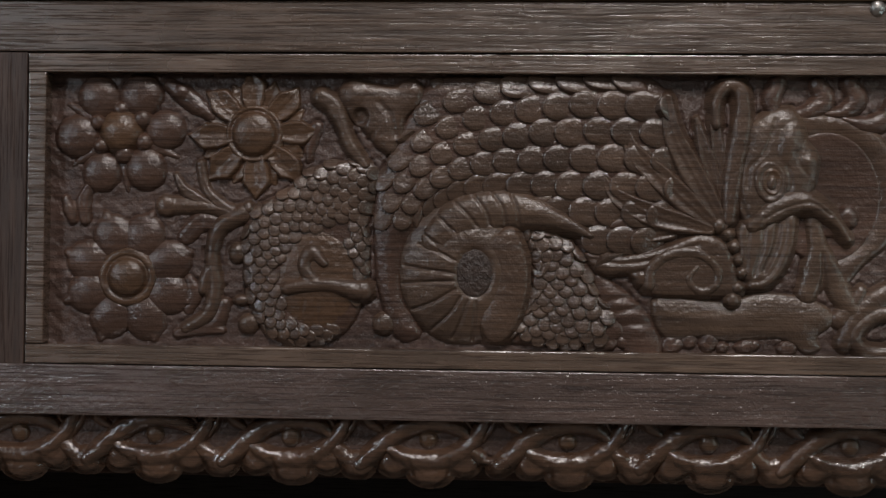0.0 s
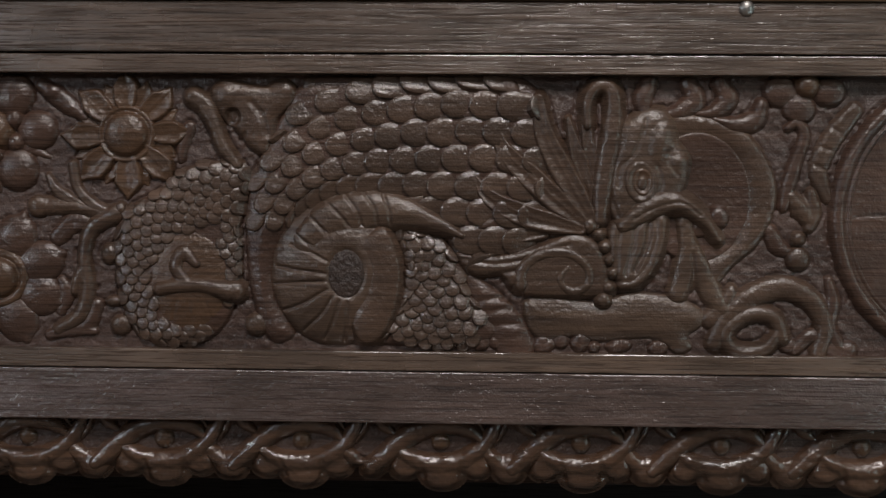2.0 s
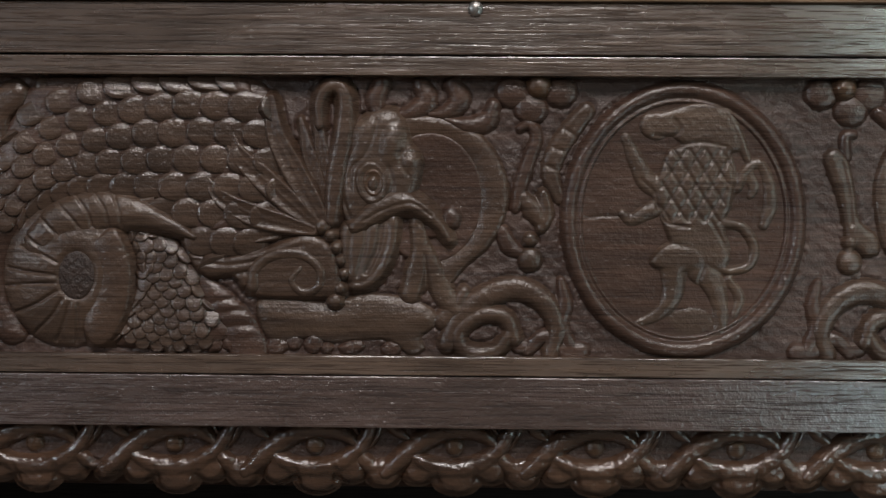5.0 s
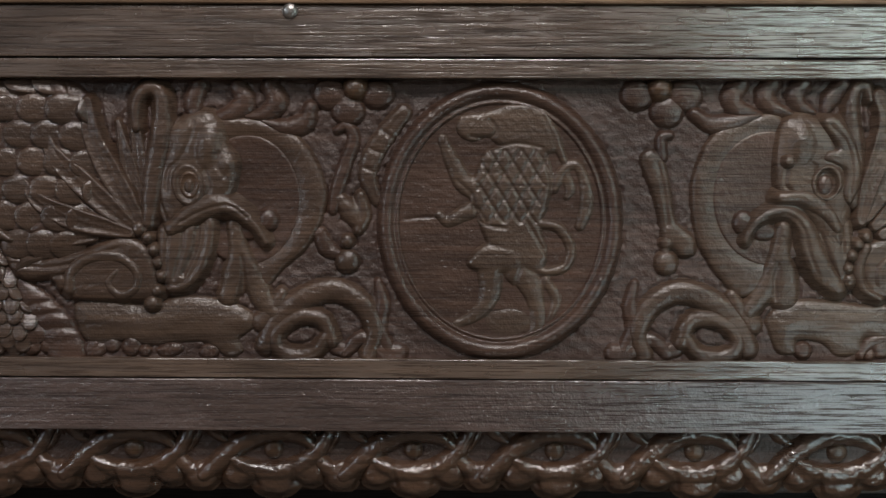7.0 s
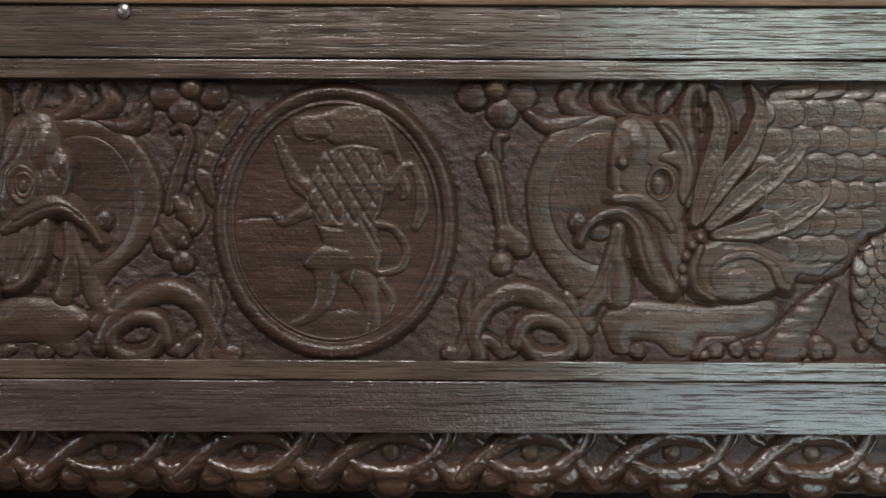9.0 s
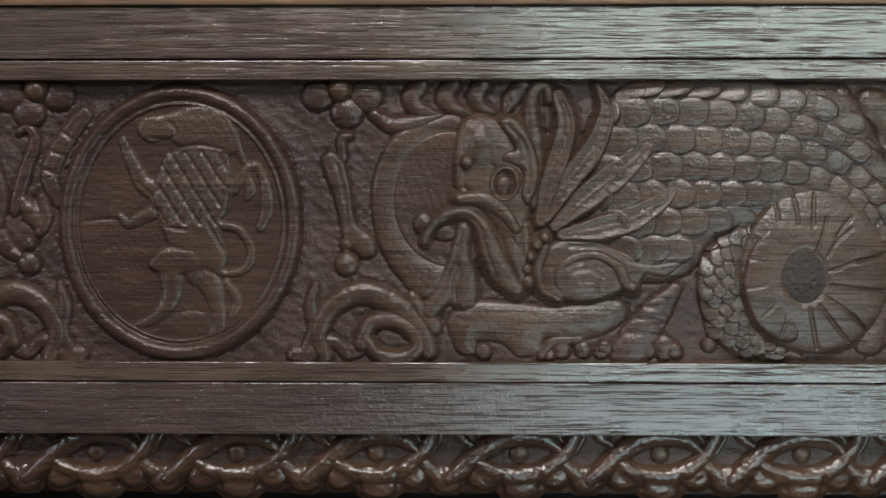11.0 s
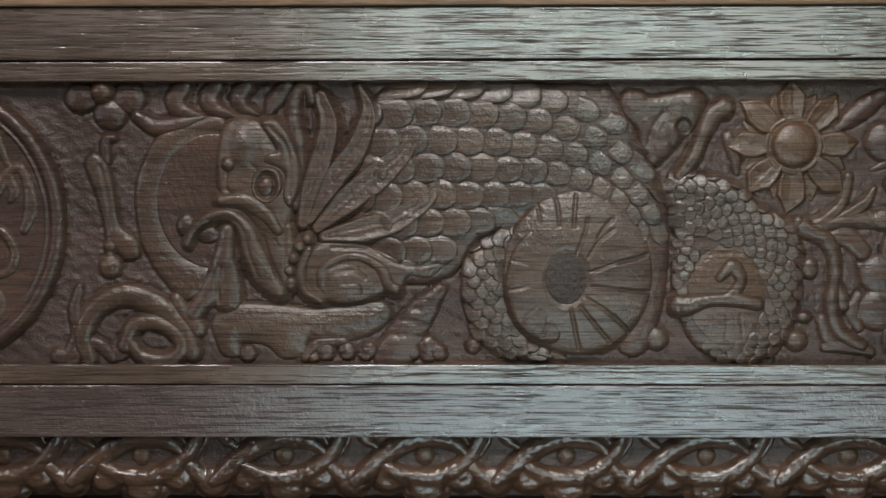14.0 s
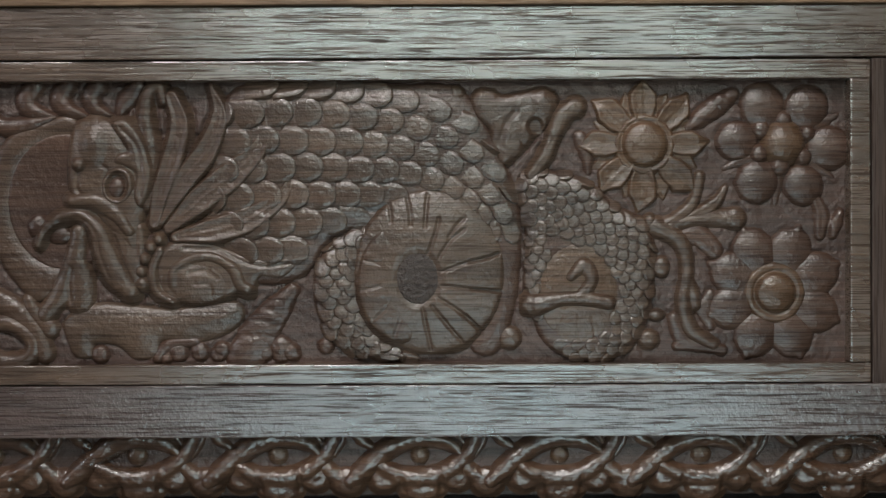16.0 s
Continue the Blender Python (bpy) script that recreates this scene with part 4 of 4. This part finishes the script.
    relief("scroll", PALE, wing, [dome((798.7, 44.1), 19.0, 11.4, 2.4, 4.8, -3, 0.8), strand([(786.4, 42.9), (787.0, 50.8), (794.9, 56.4), (807.2, 57.7), (818.2, 51.6), (822.5, 43.0), (826.2, 40.6)], [2.4, 2.6, 2.6, 2.6, 2.8, 3.6, 3.2], 2.0, 5.6),
                                  strand([(779.6, 61.2), (775.4, 50.5), (777.9, 39.1), (786.4, 33.7)], [2.6, 2.8, 2.8, 2.2], 2.2, 5.0)],
           [cut([(795.0, 49.0), (804.1, 50.3), (810.3, 46.0)], 0.8, 1.2), cut([(798.0, 42.9), (805.7, 43.0), (807.2, 38.4)], 0.7, 0.9)])
    for i, (pts, r) in enumerate((([(806.9, 149.5), (811.8, 134.9), (805.8, 116.4), (791.7, 97.4), (779.6, 77.7)], [1.0, 5.0, 6.6, 6.2, 3.0]), ([(786.1, 143.3), (790.4, 128.6), (786.2, 109.6), (780.1, 91.8), (776.5, 75.9)], [3.6, 5.6, 6.0, 5.2, 3.0]),
                                  ([(836.3, 133.1), (833.0, 116.6), (819.3, 102.7), (801.6, 88.8), (784.5, 73.4)], [1.0, 5.6, 8.2, 7.2, 3.0]), ([(849.9, 105.6), (845.4, 90.6), (828.5, 78.6), (810.2, 72.4), (788.2, 68.6)], [1.0, 4.8, 7.4, 7.0, 3.0]),
                                  ([(819.8, 122.6), (808.6, 98.7), (789.4, 76.5)], [2.6, 5.6, 3.0]), ([(842.0, 98.9), (823.6, 88.3), (804.1, 76.0)], [1.6, 6.4, 3.0]), ([(854.3, 74.4), (840.8, 65.8), (824.0, 63.9)], [1.6, 6.4, 4.0]))):
        relief("feather", CARVED, wing, [strand(pts, r, 3.0, 4.6 if i < 4 else 2.6, hollow=0.4)])
    relief("feather", CARVED, wing, [strand([(781.2, 141.4), (779.3, 148.5), (773.8, 146.9), (771.4, 134.6), (773.9, 110.1), (772.2, 85.6)], [2.4, 3.6, 4.4, 4.8, 4.4, 3.6], 2.8, 3.6)])
    for p, r in zip([(769.9, 43.4), (769.3, 50.1), (771.4, 56.9), (774.7, 63.0), (779.0, 67.3)], (3.6, 3.0, 3.0, 3.0, 2.8)):
        relief("bead", PALE, wing, [bead(p, r, 2.4, 5.6)])


# ---- ornaments beside the medallion ----
def knot(m):
    c = one(m, (503.0, 146.5))
    boss = relief("small_flower", WARM, panel, [bead(c, 6.2, 4.6, 3.4)], label="small carved blossom with round petals")
    for p, r in (((489.0, 143.5), 9.4), ((515.0, 143.5), 8.8), ((499.0, 134.5), 9.0)):
        relief("petal", RED, boss, [dome(one(m, p), r, r * 0.92, 3.0, 1.4)])
    if m:
        relief("stem_leaf", CARVED, panel, [plate([(657.6, 110.1), (663.7, 114.4), (670.5, 108.4), (674.2, 94.3), (677.4, 75.9), (686.6, 67.4), (687.8, 57.6), (680.2, 55.8), (674.7, 60.6), (673.2, 50.2), (667.7, 50.8), (669.5, 63.7), (665.7, 85.1), (660.1, 100.3)], 3.0, 5.0, 1.0)],
               [cut([(666.8, 106.5), (670.5, 91.2), (672.5, 72.9)], 1.2, 0.9)])
        relief("stem_leaf", RED, panel, [strand([(673.8, 121.9), (669.2, 120.3), (669.8, 109.6)], [2.4, 3.4, 3.0], 2.4, 0.8)])
    else:
        relief("stem_leaf", RED, panel, [strand(side(m, [(493.0, 123.5), (498.0, 126.5), (502.0, 119.5), (498.0, 106.5), (494.0, 93.5), (491.0, 80.5)]), [2.4, 3.6, 3.8, 4.2, 4.2, 3], 3.0, 0.8, groove=0.2)])
        relief("stem_leaf", CARVED, panel, [strand(side(m, [(529.0, 133.5), (521.0, 123.5), (513.0, 110.5), (510.0, 98.5), (515.0, 85.5)]), [5, 6, 6, 5.4, 3.4], 2.8, 0.6, groove=0.25)],
               [cut(side(m, q), 1.0, 0.8) for q in ([(506.0, 115.5), (522.0, 109.5)], [(506.0, 104.5), (519.0, 98.5)], [(514.0, 125.5), (527.0, 117.5)])])
        relief("stem_leaf", CARVED, panel, [strand(side(m, [(495.0, 86.5), (502.0, 77.5), (506.0, 71.5)]), [4, 6, 3.6], 3.0, 1.0), strand(side(m, [(506.0, 88.5), (508.0, 77.5), (505.0, 69.5)]), [3, 4, 3], 2.4, 1.2)])
        relief("stem_leaf", RED, panel, [strand(side(m, [(484.0, 67.5), (488.0, 59.5), (495.0, 55.5)]), [4, 5, 3], 2.2, 0.6)])
    for p, r in (((499.0, 63.5), 4.2), ((499.0, 52.5), 6.8)):
        relief("bead", CARVED, panel, [bead(one(m, p), r, 3.8, 0.9)])
    k = relief("knot", CARVED, panel, [strand(side(m, [(510.6, 2.1), (514.2, 15.3), (506.7, 29.6), (491.7, 36.9), (474.9, 31.9), (462.1, 20.8), (454.8, 6.7)]), [4.6, 5.4, 6.0, 6.4, 6.6, 6.6, 5.6], 3.2, 1.8, groove=0.06)],
               label="interlaced strapwork knot")
    relief("knot_loop", CARVED, k, [strand(side(m, [(491.0, 9.3), (485.7, 20.9), (472.5, 22.1), (461.5, 14.1), (461.0, 6.1), (469.6, 1.3), (481.8, 3.8), (487.9, 11.8)]), [4.2, 4.6, 4.6, 4.4, 4.4, 4.6, 4.2, 3.4], 3.0, 2.6)])
    relief("knot_loop", CARVED, k, [strand(side(m, [(452.9, 19.5), (459.6, 27.2), (463.2, 34.9)]), [6.0, 5.0, 3.6], 2.6, 1.6)])
    relief("knot_leaf", RED, k, [strand(side(m, [(515.9, 41.3), (518.4, 29.1), (516.0, 16.8), (521.6, 4.6)]), [2.4, 4.4, 5.0, 4.0], 2.6, 0.8)])
    relief("knot_foot", RED, k, [strand(side(m, [(498.0, 3.3), (507.2, 10.7), (518.5, 4.0), (527.1, 3.4)]), [3.6, 4.2, 5.0, 5.0], 2.4, 0.8)])
    relief("pebble", RED, k, [dome(one(m, (495.3, 5.1)), 6.0, 4.0, 2.0, 0.8)])


def medallion():
    c = (581.8, 75.0)
    rx, rz = 61.8, 70.2
    oval = lambda less: [(c[0] + (rx - less) * math.cos(a), c[1] + (rz - less) * math.sin(a)) for a in np.linspace(0, 2 * math.pi, 37)]
    ring = relief("medallion", RED, panel, [strand(oval(0.0), [4.8, 4.8], 4.6, 1.4), strand(oval(6.0), [1.3, 1.3], 1.8, 2.2)], label="oval moulded medallion ring round a carved beast")
    relief("medallion_field", RED, ring, [dome(c, rx - 2, rz - 2, -1.4, 2.6, power=1.0)], [cut([(529.7, 75.6), (545.0, 76.9), (561.0, 76.4)], 0.5, 0.8)], rough=0.1)
    mesh_lines = []
    x0, z0, dx, dz = c[0] - 11.0, c[1] - 1.0, 8.8, 39.0
    for i in range(-5, 7):
        for lean in (25.0, -25.0):
            line = [(x0 + dx * i - lean / 2 + lean * k, z0 + dz * k) for k in np.linspace(0, 1, 25)]
            line = [(x_, z_) for x_, z_ in line if c[0] - 14.5 < x_ - 0.10 * (z_ - z0) < c[0] + 21.5]
            if len(line) > 5:
                mesh_lines.append(cut([line[0], line[len(line) // 2], line[-1]], 0.6, 1.4))
    relief("heraldic_beast", PALE, ring,
           [plate([(574.8, 113.5), (590.7, 116.4), (604.8, 114.6), (610.4, 99.9), (608.6, 84.6), (603.8, 72.3), (607.8, 57.1), (602.7, 47.2), (591.1, 50.2), (577.3, 59.3), (571.1, 72.2), (565.2, 87.4), (569.4, 102.8)], 2.2, 5.0, 2.0),
            plate([(557.6, 126.6), (560.7, 132.2), (572.3, 134.0), (587.6, 138.4), (602.3, 136.6), (610.3, 125.0), (612.8, 113.4), (603.0, 111.5), (584.6, 113.9), (576.0, 119.3), (566.2, 118.1), (559.5, 121.1)], 2.0, 4.0, 2.2),
            strand([(604.7, 133.0), (610.9, 121.3), (616.5, 107.6)], [3.4, 3.2, 2.0], 1.6, 2.4),
            strand([(573.1, 91.2), (562.7, 95.1), (556.5, 105.8), (550.3, 119.2)], [6, 5.4, 4.4, 3.2], 2.0, 2.0), strand([(571.9, 82.9), (562.2, 78.9), (553.6, 74.5), (548.7, 78.2)], [5.4, 4.4, 3.6, 2.4], 1.8, 1.8),
            strand([(611.0, 92.3), (615.3, 101.8), (622.9, 105.5), (627.5, 96.9), (628.8, 83.2), (625.2, 72.4)], [2.6, 2.8, 3.0, 3.6, 4.4, 3.0], 1.8, 2.0), strand([(617.1, 99.9), (619.9, 92.3), (617.8, 87.7)], [3.0, 3.4, 2.0], 1.2, 1.8),
            strand([(603.2, 73.5), (613.9, 70.9), (620.4, 60.2), (617.4, 50.4), (607.9, 47.3), (601.8, 48.5)], [2.6, 2.8, 3.0, 3.0, 2.6, 2.0], 1.8, 2.0),
            plate([(564.2, 50.7), (568.1, 58.4), (575.7, 62.4), (589.5, 60.0), (594.7, 53.3), (589.6, 47.2), (581.9, 46.5), (579.5, 40.1), (574.6, 45.9)], 2.4, 4.0, 2.2),
            strand([(576.4, 47.7), (576.5, 35.5), (569.8, 24.5), (557.6, 18.3)], [7.0, 6.0, 4.0, 2.6], 2.4, 1.8), strand([(591.7, 47.8), (597.8, 40.2), (602.2, 28.0), (601.6, 14.2), (593.1, 10.5)], [8.0, 6.4, 4.6, 4.0, 2.6], 2.4, 1.8),
            strand([(607.0, 42.4), (612.5, 32.6), (609.5, 22.8)], [2.6, 3.6, 2.0], 1.6, 1.8), dome((586.9, 18.7), 15, 9, 1.0, 1.6)],
           mesh_lines + [cut([(576.0, 129.8), (580.0, 123.7), (575.4, 120.0), (565.6, 120.5)], 0.8, 1.4), cut([(567.0, 83.8), (572.6, 73.4), (584.8, 70.7)], 0.7, 1.2), cut([(596.4, 74.7), (603.2, 63.1), (607.8, 56.4)], 0.8, 1.3),
                         cut([(592.9, 48.4), (590.5, 40.2), (594.8, 32.5)], 0.8, 1.2), cut([(603.0, 111.5), (609.8, 96.8), (607.4, 83.1)], 0.7, 1.2), cut([(558.7, 96.6), (566.4, 89.0), (568.0, 80.7)], 0.7, 1.0), cut([(575.4, 114.4), (590.7, 116.7), (604.5, 114.6)], 0.7, 1.0)],
           label="plain heraldic beast rearing, carved in low relief")


both(flowers)
both(vine)
both(leaf_head)
both(dragon_body)
both(coil)
tail_curl(True)
tail_curl(False)
both(legs)
head_left()
head_right()
both(knot)
medallion()

# ---- the scalloped border under the chest front ----
border = thing("scalloped_border", (0.58, 0.01, LOW - 0.07), "varnished oak border of interlaced strands with scalloped lower edge", "carved border")
block("backing_strip", -0.25, 1.45, 0.0200, 0.030, LOW - 0.0740, LOW - 0.0390, BACKING, border, 0.0006)
PITCH, DOT_Z, BORDER_Y = 76.5, -49.9, 0.0105


def border_unit(k, broken=False):
    """One repeat: an eye of two broad lids round a bead, the lower lid scalloped, and the drop to its left."""
    x0 = PITCH * k + rng.uniform(-0.5, 0.5)
    j = rng.uniform(0.95, 1.05, 8)

    def Q(*pts):
        return [(x0 + u * 0.306, DOT_Z - v * 0.306) for u, v in pts]

    def put(name, shapes, cuts=(), parent=border, mat=BORDER, rough=0.16):
        return relief(name, mat, parent, shapes, cuts, 0.5, rough, limit=True, back=BORDER_Y)

    web = put("border_web", [plate(Q((-132, -42), (0, -42), (128, -42), (124, 6), (84, 22), (55, 34), (0, 46), (-60, 30), (-90, 20), (-126, 30), (-154, 22), (-142, -14)), 1.0, 1.5, 0.6)], mat=GROUND, rough=0.3)
    put("bead", [bead(Q((0, 0))[0], 5.2 * j[0], 3.0, 2.0)], parent=web, mat=WARM)
    put("scallop", [plate(Q((-86, 6), (-80, 36), (-60, 58), (-32, 56), (-20, 72), (4, 79), (28, 72), (40, 55), (66, 56), (82, 36), (88, 2), (50, 26), (0, 36), (-50, 26)), 3.4 * j[1], 5.5, 1.6),
                    strand(Q((104, -46), (90, -12), (64, 18), (24, 38), (-28, 38), (-64, 22), (-88, 0)), [3.4, 4.4 * j[6], 5.4, 5.8, 5.6, 4.6, 1.6], 4.4, 2.6),
                    dome(Q((-60, 40))[0], 7.6 * j[2], 6.4, 1.6, 3.0, 30), dome(Q((4, 58))[0], 9.4, 6.6 * j[3], 1.6, 3.2), dome(Q((62, 38))[0], 7.4, 6.4, 1.6, 3.0, -30)],
        [cut(Q((-34, 40), (-32, 50), (-28, 64)), 1.3, 1.4), cut(Q((38, 38), (38, 50), (36, 62)), 1.3, 1.4)])
    lobe = [dome(Q((-128, 46))[0], 8.6, 8.0 * j[4], 4.2, 1.6, power=0.65), strand(Q((-176, 12), (-156, 30), (-132, 48)), [4.2, 4.8, 4.6], 3.6, 1.8)]
    if broken:
        lobe = [plate(Q((-170, 21), (-154, 31), (-136, 32), (-112, 29), (-100, 23), (-113, 44), (-158, 42)), 3.0, 2.5, 1.2), strand(Q((-175, 17), (-160, 29)), [4.2, 4.4], 3.6, 1.8)]
    put("lobe", lobe)
    put("strand", [strand(Q((-124, 46), (-100, 26), (-78, 6), (-48, -16), (-12, -29), (30, -29), (58, -18), (76, 0)), [4.8, 5.6, 5.8, 5.6 * j[5], 5.4, 5.2, 4.4, 2.4], 4.4, 2.8)])
    put("leaf", [strand(Q((-120, -46), (-104, -28), (-84, -14)), [2.8, 3.8, 2.2], 3.0, 1.4)], parent=web)
    put("leaf", [strand(Q((118, -46), (112, -22), (98, 2)), [1.4, 2.2, 1.4], 2.6, 1.4)], parent=web)
    put("leaf", [strand(Q((56, -46), (68, -34), (78, -20)), [1.4, 2.4, 1.4], 2.4, 1.2)], parent=web)


for k in range(-2, 18):
    border_unit(k, k == 4)


# ---- the background of the relief, cut away by hand and rising softly towards the carvings ----
def softened(field, width):
    k = np.exp(-0.5 * (np.arange(-3 * width, 3 * width + 1) / width) ** 2)
    k /= k.sum()
    out = np.apply_along_axis(lambda r: np.convolve(np.pad(r, 3 * width, mode="edge"), k, "valid"), 1, field)
    return np.apply_along_axis(lambda r: np.convolve(np.pad(r, 3 * width, mode="edge"), k, "valid"), 0, out)


SOFT = 0.85 * softened(np.minimum(CARVED_HEIGHT, 6.5), 6)


def ground_height(X, Z):
    at = np.clip(Z + 2, 0, 155).astype(int), np.clip(X, 0, 1171).astype(int)
    rise, over = SOFT[at], CARVED_HEIGHT[at]
    rise = np.where(over > 0.3, np.minimum(rise, over - 0.8), rise)
    return np.minimum(rise, 4.2) - 0.6 + 0.55 * smooth_noise(X, Z, 9.0, 11) + 0.4 * smooth_noise(X, Z, 4.2, 12)


ground = relief("panel_ground", GROUND, panel, [(ground_height, (LEFT * 1000 - 1, RIGHT * 1000 + 1, -1, 152.4))], step=0.8, rough=0.2, worn=1)
tagged(ground, "punched dark background of the relief")
